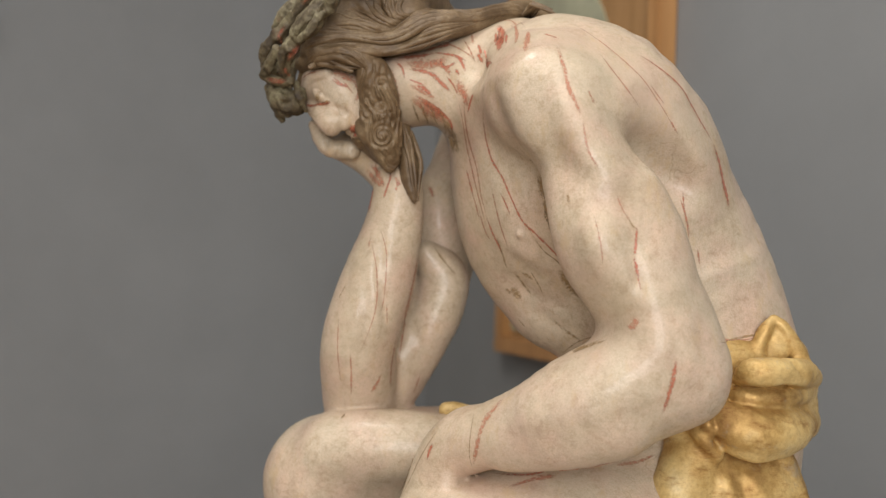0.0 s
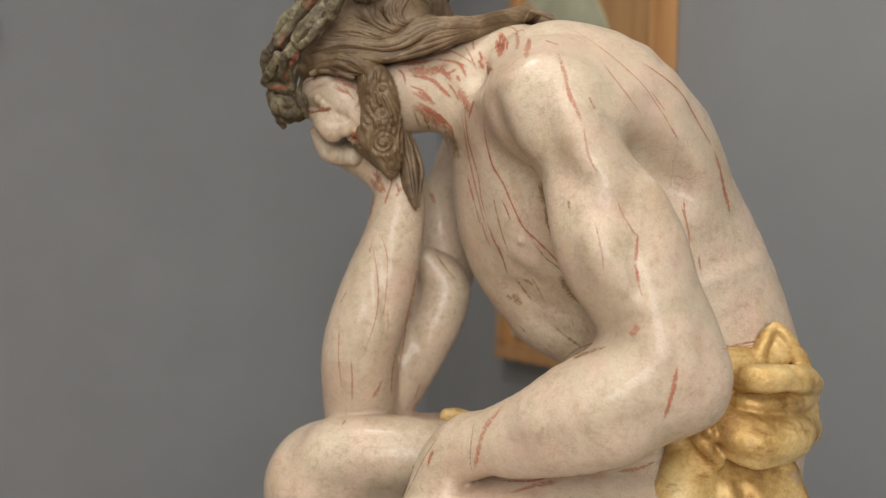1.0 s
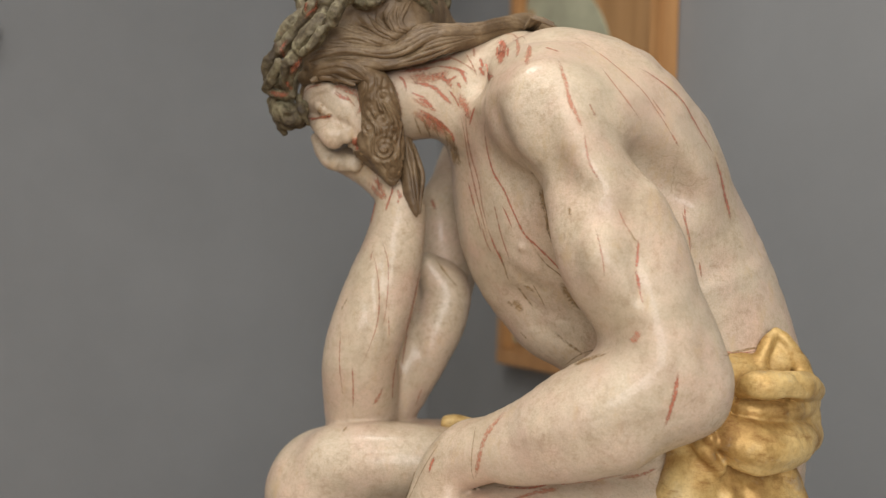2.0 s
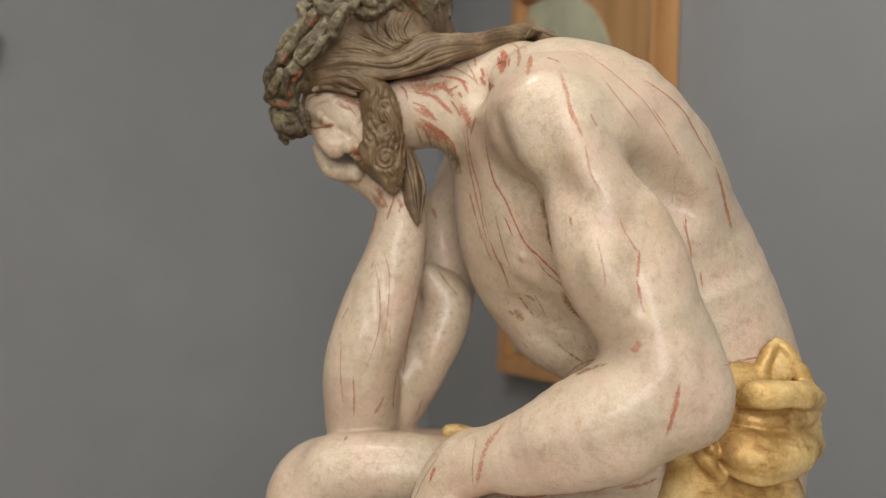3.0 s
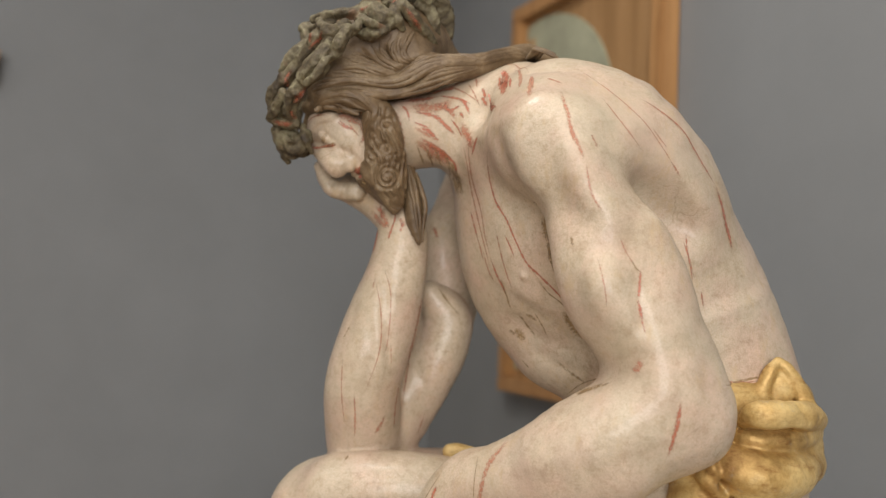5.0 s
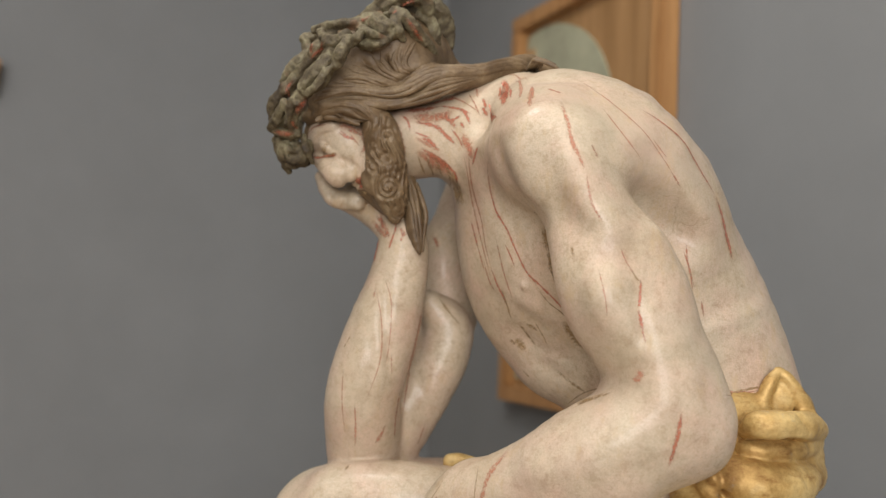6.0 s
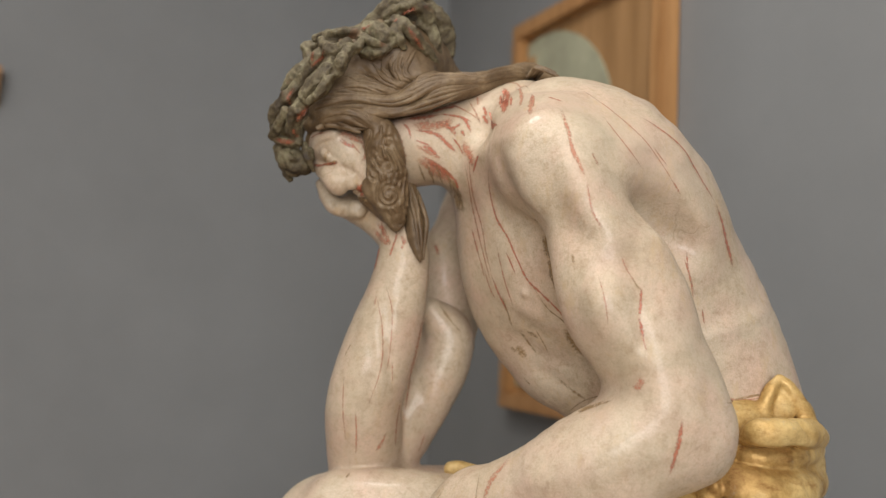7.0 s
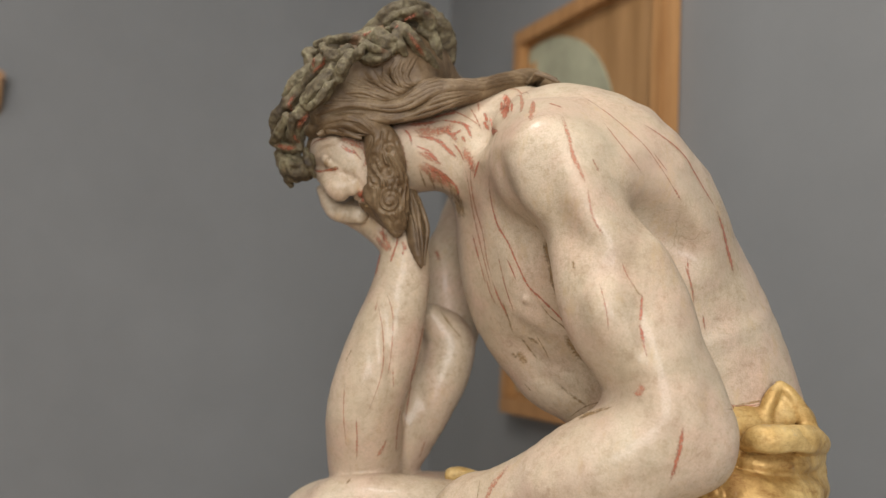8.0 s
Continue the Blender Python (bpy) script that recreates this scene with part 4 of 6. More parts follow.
limb(gold, 0.003, (0.2684, -0.1150, 1.3202, 0.0072), (0.2744, -0.1400, 1.3013, 0.0070), (0.2948, -0.1500, 1.2925, 0.0064), (0.3291, -0.1350, 1.2941, 0.0060), (0.3682, -0.0900, 1.3015, 0.0057))
groove(gold, 0.003, 0.003, (0.2626, -0.1600, 1.3234), (0.2783, -0.1750, 1.3168), (0.3123, -0.1650, 1.3205), (0.3506, -0.1200, 1.3238))
groove(gold, 0.003, 0.003, (0.2692, -0.1550, 1.3310), (0.2900, -0.1700, 1.3284), (0.3211, -0.1550, 1.3294))
limb(gold, 0.004, (0.2810, -0.1200, 1.3472, 0.0072), (0.2939, -0.1350, 1.3446, 0.0098), (0.3223, -0.1300, 1.3442, 0.0104), (0.3555, -0.1000, 1.3446, 0.0102), (0.3867, -0.0500, 1.3459, 0.0095))
limb(gold, 0.004, (0.2845, -0.1350, 1.3610, 0.0054), (0.2910, -0.1500, 1.3699, 0.0123), (0.3024, -0.1550, 1.3705, 0.0138), (0.3225, -0.1500, 1.3719, 0.0123), (0.3512, -0.1200, 1.3676, 0.0144), (0.3843, -0.0600, 1.3585, 0.0118))
groove(gold, 0.004, 0.004, (0.3053, -0.1750, 1.3771), (0.3112, -0.1800, 1.3704), (0.3231, -0.1650, 1.3615))
groove(gold, 0.003, 0.003, (0.3276, -0.1500, 1.3815), (0.3351, -0.1550, 1.3752), (0.3475, -0.1400, 1.3620))
groove(gold, -0.003, 0.004, (0.2826, -0.1600, 1.3590), (0.3005, -0.1750, 1.3588), (0.3292, -0.1600, 1.3601), (0.3610, -0.1200, 1.3600))
limb(gold, 0.003, (0.3104, -0.1120, 1.3777, 0.0061), (0.3123, -0.1120, 1.3952, 0.0072), (0.3177, -0.1120, 1.4085, 0.0067), (0.3254, -0.1100, 1.4186, 0.0045))
limb(gold, 0.003, (0.3555, -0.1060, 1.3792, 0.0090), (0.3457, -0.1080, 1.3964, 0.0090), (0.3360, -0.1100, 1.4103, 0.0073), (0.3270, -0.1100, 1.4187, 0.0045))
egg(gold, 0.001, (0.3310, -0.1090, 1.3936), (0.0125, 0.0065, 0.0210), (0, 4, 0))
groove(gold, 0.007, 0.004, (0.2568, -0.1300, 1.3253), (0.2638, -0.1450, 1.3042), (0.2790, -0.1600, 1.2911), (0.3007, -0.1650, 1.2879), (0.3399, -0.1500, 1.2980))
groove(gold, 0.004, 0.003, (0.2746, -0.1500, 1.2836), (0.2787, -0.1550, 1.2703), (0.2835, -0.1550, 1.2523))
groove(gold, -0.003, 0.004, (0.2956, -0.1500, 1.2845), (0.3048, -0.1550, 1.2714), (0.3159, -0.1550, 1.2537))
limb(gold, 0.004, (0.0332, -0.1000, 1.2494, 0.0045), (0.0530, -0.1000, 1.2558, 0.0056), (0.0771, -0.0950, 1.2613, 0.0039))
limb(gold, 0.008, (0.0116, 0.0200, 1.2975, 0.0089), (0.0210, 0.0200, 1.2998, 0.0076), (0.0370, 0.0200, 1.2955, 0.0076))
limb(gold, 0.01, (0.0305, -0.0850, 1.2425, 0.0114), (0.0554, -0.0900, 1.2503, 0.0102), (0.0781, -0.0850, 1.2547, 0.0080), (0.1975, -0.0400, 1.2525, 0.0179))
# crown of plaited branches, near half then far half
limb(crown, 0.004, (-0.1926, 0.0200, 1.6452, 0.0130), (-0.1855, 0.0800, 1.7200, 0.0130), (-0.1458, 0.1000, 1.7700, 0.0130), (-0.0906, 0.1000, 1.8020, 0.0130), (-0.0443, 0.0650, 1.8020, 0.0135), (-0.0231, 0.0300, 1.7720, 0.0130))
limb(crown, 0.004, (-0.1941, 0.0400, 1.6356, 0.0072), (-0.1975, 0.0150, 1.6559, 0.0070), (-0.1814, -0.0050, 1.6796, 0.0075), (-0.1570, -0.0200, 1.7123, 0.0086), (-0.1268, -0.0250, 1.7436, 0.0098), (-0.0935, -0.0200, 1.7698, 0.0104), (-0.0673, -0.0100, 1.7925, 0.0124), (-0.0471, 0.0100, 1.7975, 0.0127), (-0.0320, 0.0300, 1.7886, 0.0097))
twig(crown, 0.002, (-0.1033, -0.0300, 1.7815, 0.0062), (-0.0849, -0.0350, 1.7954, 0.0103), (-0.0668, -0.0350, 1.8052, 0.0103), (-0.0515, -0.0200, 1.8151, 0.0077), (-0.0368, 0.0000, 1.8184, 0.0056))
twig(crown, 0.002, (-0.0429, -0.0100, 1.8146, 0.0070), (-0.0278, 0.0000, 1.8043, 0.0099), (-0.0194, 0.0120, 1.7887, 0.0115), (-0.0193, 0.0200, 1.7726, 0.0108), (-0.0237, 0.0200, 1.7549, 0.0066))
twig(crown, 0.002, (-0.0785, -0.0500, 1.7860, 0.0061), (-0.0624, -0.0600, 1.7920, 0.0067), (-0.0470, -0.0550, 1.7957, 0.0067), (-0.0384, -0.0450, 1.7895, 0.0081), (-0.0405, -0.0400, 1.7797, 0.0054))
twig(crown, 0.002, (-0.0774, -0.0600, 1.7751, 0.0046), (-0.0635, -0.0700, 1.7736, 0.0060), (-0.0521, -0.0700, 1.7630, 0.0066), (-0.0436, -0.0600, 1.7543, 0.0060), (-0.0327, -0.0450, 1.7469, 0.0054), (-0.0264, -0.0300, 1.7416, 0.0042))
twig(crown, 0.002, (-0.0430, -0.0400, 1.7815, 0.0061), (-0.0329, -0.0350, 1.7741, 0.0082), (-0.0286, -0.0300, 1.7600, 0.0076), (-0.0267, -0.0200, 1.7445, 0.0049))
twig(crown, 0.002, (-0.1011, -0.0600, 1.7654, 0.0080), (-0.0864, -0.0750, 1.7598, 0.0085), (-0.0752, -0.0750, 1.7518, 0.0072), (-0.0697, -0.0650, 1.7491, 0.0040))
twig(crown, 0.002, (-0.0688, -0.0750, 1.7655, 0.0046), (-0.0644, -0.0780, 1.7525, 0.0045), (-0.0603, -0.0700, 1.7467, 0.0033))
twig(crown, 0.002, (-0.1058, -0.0800, 1.7525, 0.0040), (-0.0913, -0.0920, 1.7439, 0.0042), (-0.0752, -0.0850, 1.7408, 0.0019))
twig(crown, 0.002, (-0.1007, -0.0750, 1.7385, 0.0059), (-0.0864, -0.0880, 1.7345, 0.0052), (-0.0743, -0.0800, 1.7405, 0.0026))
twig(crown, 0.002, (-0.1113, -0.0900, 1.7322, 0.0033), (-0.1038, -0.0980, 1.7372, 0.0045), (-0.1015, -0.0950, 1.7430, 0.0032))
twig(crown, 0.002, (-0.1546, -0.0550, 1.7559, 0.0041), (-0.1404, -0.0700, 1.7554, 0.0053), (-0.1216, -0.0780, 1.7561, 0.0055), (-0.1054, -0.0750, 1.7590, 0.0066), (-0.0942, -0.0600, 1.7719, 0.0053))
twig(crown, 0.002, (-0.1634, -0.0200, 1.7577, 0.0062), (-0.1703, -0.0200, 1.7561, 0.0055), (-0.1663, -0.0250, 1.7444, 0.0055))
twig(crown, 0.002, (-0.1453, -0.0750, 1.7474, 0.0040), (-0.1374, -0.0850, 1.7362, 0.0059), (-0.1261, -0.0900, 1.7351, 0.0058), (-0.1159, -0.0900, 1.7404, 0.0052), (-0.1139, -0.0850, 1.7372, 0.0033))
twig(crown, 0.002, (-0.1362, -0.0700, 1.7445, 0.0066), (-0.1468, -0.0750, 1.7315, 0.0079), (-0.1540, -0.0700, 1.7205, 0.0060), (-0.1657, -0.0600, 1.7105, 0.0060), (-0.1788, -0.0500, 1.6990, 0.0047))
twig(crown, 0.002, (-0.1138, -0.1000, 1.7332, 0.0051), (-0.1185, -0.1040, 1.7205, 0.0058), (-0.1242, -0.1000, 1.7108, 0.0058), (-0.1314, -0.0900, 1.7038, 0.0033))
twig(crown, 0.002, (-0.1317, -0.0800, 1.7295, 0.0052), (-0.1364, -0.0900, 1.7096, 0.0090), (-0.1449, -0.0900, 1.6955, 0.0110), (-0.1545, -0.0850, 1.6862, 0.0085), (-0.1607, -0.0800, 1.6800, 0.0045))
twig(crown, 0.002, (-0.1315, -0.1000, 1.7070, 0.0032), (-0.1377, -0.1060, 1.6898, 0.0038), (-0.1519, -0.0980, 1.6760, 0.0026))
twig(crown, 0.002, (-0.1682, -0.0300, 1.7365, 0.0049), (-0.1822, -0.0300, 1.7206, 0.0062), (-0.1904, -0.0250, 1.7076, 0.0042))
twig(crown, 0.002, (-0.1641, -0.0600, 1.7045, 0.0046), (-0.1820, -0.0500, 1.6915, 0.0075), (-0.1940, -0.0400, 1.6785, 0.0081), (-0.1987, -0.0300, 1.6655, 0.0055))
twig(crown, 0.002, (-0.1585, -0.0800, 1.6825, 0.0059), (-0.1669, -0.0750, 1.6702, 0.0079), (-0.1734, -0.0600, 1.6576, 0.0067), (-0.1721, -0.0500, 1.6500, 0.0034))
twig(crown, 0.002, (-0.1828, -0.0600, 1.6742, 0.0046), (-0.1919, -0.0450, 1.6600, 0.0054), (-0.2005, -0.0300, 1.6541, 0.0042))
twig(crown, 0.002, (-0.2012, -0.0200, 1.6549, 0.0049), (-0.1845, -0.0400, 1.6453, 0.0047), (-0.1694, -0.0500, 1.6439, 0.0041))
twig(crown, 0.002, (-0.1915, -0.0200, 1.6402, 0.0077), (-0.1791, -0.0300, 1.6288, 0.0110), (-0.1667, -0.0300, 1.6269, 0.0096), (-0.1598, -0.0300, 1.6359, 0.0055))
twig(crown, 0.002, (-0.1954, -0.0100, 1.6330, 0.0042), (-0.1827, -0.0200, 1.6179, 0.0049), (-0.1652, -0.0200, 1.6174, 0.0042), (-0.1571, -0.0100, 1.6246, 0.0028))
twig(crown, 0.002, (-0.1861, 0.0000, 1.6173, 0.0056), (-0.1832, 0.0000, 1.6110, 0.0028))
twig(crown, 0.002, (-0.1635, -0.0400, 1.6413, 0.0041), (-0.1583, -0.0450, 1.6282, 0.0034), (-0.1530, -0.0350, 1.6166, 0.0020))
groove(crown, 0.0035, 0.0022, (-0.1520, -0.0800, 1.7117), (-0.1696, -0.0600, 1.6950), (-0.1900, -0.0400, 1.6743))
groove(crown, 0.0035, 0.0022, (-0.1241, -0.1000, 1.7191), (-0.1346, -0.1000, 1.7009), (-0.1510, -0.0900, 1.6804))
groove(crown, 0.0035, 0.0022, (-0.1029, -0.0900, 1.7380), (-0.0911, -0.0900, 1.7367), (-0.0764, -0.0900, 1.7362))
groove(crown, 0.0035, 0.0022, (-0.0720, -0.0600, 1.7890), (-0.0534, -0.0650, 1.7850), (-0.0426, -0.0500, 1.7782))
groove(crown, 0.0035, 0.0022, (-0.0358, -0.0300, 1.7820), (-0.0245, -0.0100, 1.7761), (-0.0224, 0.0000, 1.7564))
groove(crown, 0.0035, 0.0022, (-0.1862, -0.0300, 1.6328), (-0.1746, -0.0400, 1.6222), (-0.1627, -0.0400, 1.6277))
groove(crown, 0.0035, 0.0022, (-0.1797, -0.0300, 1.6375), (-0.1691, -0.0450, 1.6265), (-0.1682, -0.0400, 1.6176))
groove(crown, 0.0035, 0.0022, (-0.1407, -0.0750, 1.7501), (-0.1223, -0.0800, 1.7517), (-0.1017, -0.0800, 1.7539))
groove(crown, 0.0035, 0.0022, (-0.1398, -0.1000, 1.6919), (-0.1477, -0.1000, 1.6874), (-0.1552, -0.0900, 1.6814))
groove(crown, 0.0035, 0.0022, (-0.1622, -0.0800, 1.6752), (-0.1677, -0.0750, 1.6641), (-0.1730, -0.0600, 1.6521))
groove(hair, 0.007, 0.0034, (-0.1512, -0.0550, 1.6768), (-0.1141, -0.0660, 1.6838), (-0.0722, -0.0660, 1.6826), (-0.0459, -0.0600, 1.6896), (-0.0138, -0.0550, 1.7095), (0.0224, -0.0450, 1.7200))
groove(hair, 0.007, 0.0034, (-0.1278, -0.0600, 1.7012), (-0.0937, -0.0680, 1.6958), (-0.0670, -0.0660, 1.6969), (-0.0470, -0.0600, 1.7116), (-0.0266, -0.0550, 1.7244))
groove(hair, 0.007, 0.0034, (-0.1601, -0.0400, 1.6675), (-0.1361, -0.0550, 1.6775), (-0.1080, -0.0650, 1.6800), (-0.0896, -0.0660, 1.6721))
groove(hair, 0.005, 0.0028, (-0.1050, -0.0600, 1.7256), (-0.0887, -0.0660, 1.7111), (-0.0673, -0.0660, 1.7023), (-0.0509, -0.0600, 1.7065))
groove(hair, 0.005, 0.0028, (-0.0760, -0.0550, 1.7420), (-0.0748, -0.0600, 1.7257), (-0.0666, -0.0640, 1.7115), (-0.0500, -0.0600, 1.7108))
roughen(skin, 0.045, 0.0003, 3)
roughen(gold, 0.03, 0.0005, 5)
roughen(crown, 0.03, 0.0005, 7, True)
roughen(hair, 0.02, 0.0004, 9)
locks_on = surface(hair)
beard_on = surface(beard)
waves(beard, beard_on, 9, 0.0034, [(-0.0940, -0.0500, 1.6621), (-0.0948, -0.0500, 1.6424), (-0.0930, -0.0500, 1.6211), (-0.0896, -0.0500, 1.6029), (-0.0812, -0.0500, 1.5809)], [(-0.0691, -0.0500, 1.6731), (-0.0594, -0.0500, 1.6489), (-0.0534, -0.0500, 1.6259), (-0.0462, -0.0500, 1.6031), (-0.0487, -0.0500, 1.5799)])
waves(beard, beard_on, 5, 0.0012, [(-0.0790, -0.0500, 1.5834), (-0.0699, -0.0500, 1.5717), (-0.0609, -0.0500, 1.5588)], [(-0.0481, -0.0500, 1.5921), (-0.0485, -0.0500, 1.5763), (-0.0537, -0.0500, 1.5603)])
swirl(beard, beard_on, (-0.0686, -0.0500, 1.5918), 0.0149, 2.6, 1)
swirl(beard, beard_on, (-0.0712, -0.0500, 1.6202), 0.0083, 1.9, -1)
swirl(beard, beard_on, (-0.0853, -0.0500, 1.6123), 0.0066, 1.6, 1)
swirl(beard, beard_on, (-0.0590, -0.0500, 1.5686), 0.0072, 1.7, -1)
swirl(beard, beard_on, (-0.0865, -0.0500, 1.6342), 0.0066, 1.4, -1)
swirl(beard, beard_on, (-0.0713, -0.0500, 1.6447), 0.0066, 1.4, 1)
swirl(beard, beard_on, (-0.0587, -0.0500, 1.6111), 0.0054, 1.4, 1)
bundle(locks_on, 13, 0.003, 0.0006, [(-0.1276, -0.0600, 1.6987), (-0.1036, -0.0600, 1.6998), (-0.0762, -0.0600, 1.6949), (-0.0541, -0.0600, 1.6972)], [(-0.0469, -0.0600, 1.7467), (-0.0546, -0.0600, 1.7316), (-0.0551, -0.0600, 1.7180), (-0.0429, -0.0600, 1.7148)])
bundle(locks_on, 7, 0.0022, 0.0008, [(-0.1212, -0.0600, 1.7138), (-0.0993, -0.0600, 1.7086), (-0.0736, -0.0600, 1.7012), (-0.0545, -0.0600, 1.7045)], [(-0.0624, -0.0600, 1.7435), (-0.0689, -0.0600, 1.7272), (-0.0646, -0.0600, 1.7139), (-0.0488, -0.0600, 1.7109)])
bundle(locks_on, 5, 0.004, 0.0008, [(-0.1325, -0.0600, 1.6998), (-0.0975, -0.0600, 1.6977), (-0.0674, -0.0600, 1.6990), (-0.0470, -0.0600, 1.7122), (-0.0264, -0.0600, 1.7230), (-0.0024, -0.0600, 1.7253), (0.0217, -0.0600, 1.7251), (0.0483, -0.0600, 1.7380), (0.0692, -0.0600, 1.7420), (0.1028, -0.0600, 1.7282)], [(-0.1505, -0.0600, 1.6781), (-0.1150, -0.0600, 1.6883), (-0.0728, -0.0600, 1.6865), (-0.0491, -0.0600, 1.6937), (-0.0286, -0.0600, 1.7057), (-0.0079, -0.0600, 1.7127), (0.0220, -0.0600, 1.7178), (0.0516, -0.0600, 1.7308), (0.0755, -0.0600, 1.7362), (0.1029, -0.0600, 1.7269)])
bundle(locks_on, 4, 0.0028, 0.0008, [(-0.1322, -0.0600, 1.6949), (-0.0973, -0.0600, 1.6952), (-0.0673, -0.0600, 1.6966), (-0.0468, -0.0600, 1.7085), (-0.0263, -0.0600, 1.7199), (-0.0023, -0.0600, 1.7228), (0.0217, -0.0600, 1.7239), (0.0483, -0.0600, 1.7362), (0.0693, -0.0600, 1.7408), (0.1028, -0.0600, 1.7282)], [(-0.1504, -0.0600, 1.6757), (-0.1149, -0.0600, 1.6858), (-0.0727, -0.0600, 1.6853), (-0.0491, -0.0600, 1.6925), (-0.0286, -0.0600, 1.7044), (-0.0078, -0.0600, 1.7115), (0.0220, -0.0600, 1.7165), (0.0516, -0.0600, 1.7296), (0.0755, -0.0600, 1.7349), (0.1029, -0.0600, 1.7269)])
bundle(locks_on, 4, 0.0038, 0.0008, [(-0.1457, -0.0600, 1.6771), (-0.1207, -0.0600, 1.6831), (-0.0786, -0.0600, 1.6820), (-0.0488, -0.0600, 1.6870), (-0.0195, -0.0600, 1.7036), (0.0191, -0.0600, 1.7152)], [(-0.1453, -0.0600, 1.6710), (-0.1234, -0.0600, 1.6769), (-0.0903, -0.0600, 1.6759), (-0.0639, -0.0600, 1.6765), (-0.0308, -0.0600, 1.6872), (0.0222, -0.0600, 1.7129)])
bundle(locks_on, 4, 0.0042, 0.0006, [(-0.1463, -0.0600, 1.6673), (-0.1324, -0.0600, 1.6765), (-0.1122, -0.0600, 1.6805), (-0.0912, -0.0600, 1.6710)], [(-0.1481, -0.0600, 1.6575), (-0.1346, -0.0600, 1.6630), (-0.1165, -0.0600, 1.6601), (-0.1012, -0.0600, 1.6559)])
bundle(locks_on, 5, 0.0026, 0.0006, [(-0.1465, -0.0600, 1.6710), (-0.1296, -0.0600, 1.6797), (-0.1056, -0.0600, 1.6814), (-0.0874, -0.0600, 1.6663)], [(-0.1482, -0.0600, 1.6587), (-0.1318, -0.0600, 1.6655), (-0.1135, -0.0600, 1.6603), (-0.0954, -0.0600, 1.6586)])
bundle(locks_on, 3, 0.003, 0.0006, [(-0.0506, -0.0100, 1.6091), (-0.0441, -0.0100, 1.5797), (-0.0316, -0.0100, 1.5269)], [(-0.0416, -0.0100, 1.6050), (-0.0293, -0.0100, 1.5709), (-0.0303, -0.0100, 1.5270)])

painted_on = surface(skin, fine, hand)
streak(painted_on, 6, 0.0049, (0.0938, -0.1909, 1.6574), (0.0987, -0.2106, 1.6337), (0.1023, -0.2185, 1.6149), (0.1089, -0.2245, 1.5993), (0.1126, -0.2283, 1.5881))
streak(painted_on, 6, 0.0027, (0.1141, -0.2288, 1.5856), (0.1172, -0.2323, 1.5669), (0.1214, -0.2330, 1.5550), (0.1301, -0.2322, 1.5425))
streak(painted_on, 6, 0.0016, (0.1447, -0.2300, 1.5226), (0.1496, -0.2321, 1.5107), (0.1570, -0.2334, 1.4989))
streak(painted_on, 4, 0.0022, (0.1737, -0.1609, 1.6599), (0.1935, -0.1564, 1.6502), (0.2146, -0.1484, 1.6369), (0.2309, -0.1403, 1.6176), (0.2445, -0.1323, 1.6006), (0.2563, -0.1258, 1.5858))
streak(painted_on, 4, 0.0049, (0.2563, -0.1258, 1.5858), (0.2638, -0.1208, 1.5703), (0.2703, -0.1160, 1.5518), (0.2764, -0.1104, 1.5387), (0.2806, -0.1072, 1.5263))
streak(painted_on, 6, 0.0022, (0.2030, -0.1641, 1.6005), (0.2079, -0.1602, 1.5945), (0.2130, -0.1554, 1.5876))
streak(painted_on, 6, 0.0022, (0.2273, -0.1345, 1.5383), (0.2285, -0.1363, 1.5198), (0.2369, -0.1306, 1.4956))
streak(painted_on, 4, 0.0022, (0.0336, -0.1189, 1.6129), (0.0367, -0.0908, 1.5954), (0.0450, -0.0857, 1.5679), (0.0569, -0.0913, 1.5478), (0.0661, -0.0930, 1.5282), (0.0782, -0.0944, 1.5059), (0.0922, -0.1007, 1.4922), (0.1122, -0.1040, 1.4733), (0.1270, -0.1026, 1.4572), (0.1376, -0.0964, 1.4380))
streak(painted_on, 5, 0.0014, (0.0810, -0.0957, 1.5032), (0.0987, -0.0977, 1.4785), (0.1156, -0.1015, 1.4651), (0.1309, -0.0977, 1.4462))
streak(painted_on, 6, 0.0016, (0.0139, -0.0620, 1.6402), (0.0177, -0.0613, 1.6080), (0.0256, -0.0527, 1.5801), (0.0321, -0.0598, 1.5588), (0.0375, -0.0575, 1.5328), (0.0464, -0.0565, 1.5038))
streak(painted_on, 4, 0.0019, (0.0444, -0.0566, 1.5096), (0.0509, -0.0573, 1.4940), (0.0572, -0.0583, 1.4824), (0.0636, -0.0569, 1.4710))
streak(painted_on, 6, 0.0016, (0.0361, -0.0484, 1.5186), (0.0429, -0.0471, 1.4982), (0.0493, -0.0483, 1.4866))
streak(painted_on, 4, 0.0016, (0.0555, -0.0862, 1.5340), (0.0617, -0.0876, 1.5216), (0.0667, -0.0873, 1.5104))
streak(painted_on, 4, 0.0060, (0.0492, -0.0504, 1.7123), (0.0513, -0.0817, 1.6957), (0.0471, -0.1256, 1.6739))
streak(painted_on, 4, 0.0033, (0.0452, -0.0641, 1.7012), (0.0445, -0.1094, 1.6813))
streak(painted_on, 4, 0.0027, (0.0535, -0.1120, 1.6877), (0.0519, -0.1372, 1.6712))
streak(painted_on, 6, 0.0044, (0.0711, -0.1471, 1.6814), (0.0678, -0.1733, 1.6643), (0.0659, -0.1947, 1.6486))
streak(painted_on, 4, 0.0033, (0.0272, -0.0592, 1.6899), (0.0316, -0.0642, 1.6770))
streak(painted_on, 4, 0.0049, (0.0275, -0.0620, 1.6792), (0.0331, -0.0650, 1.6687))
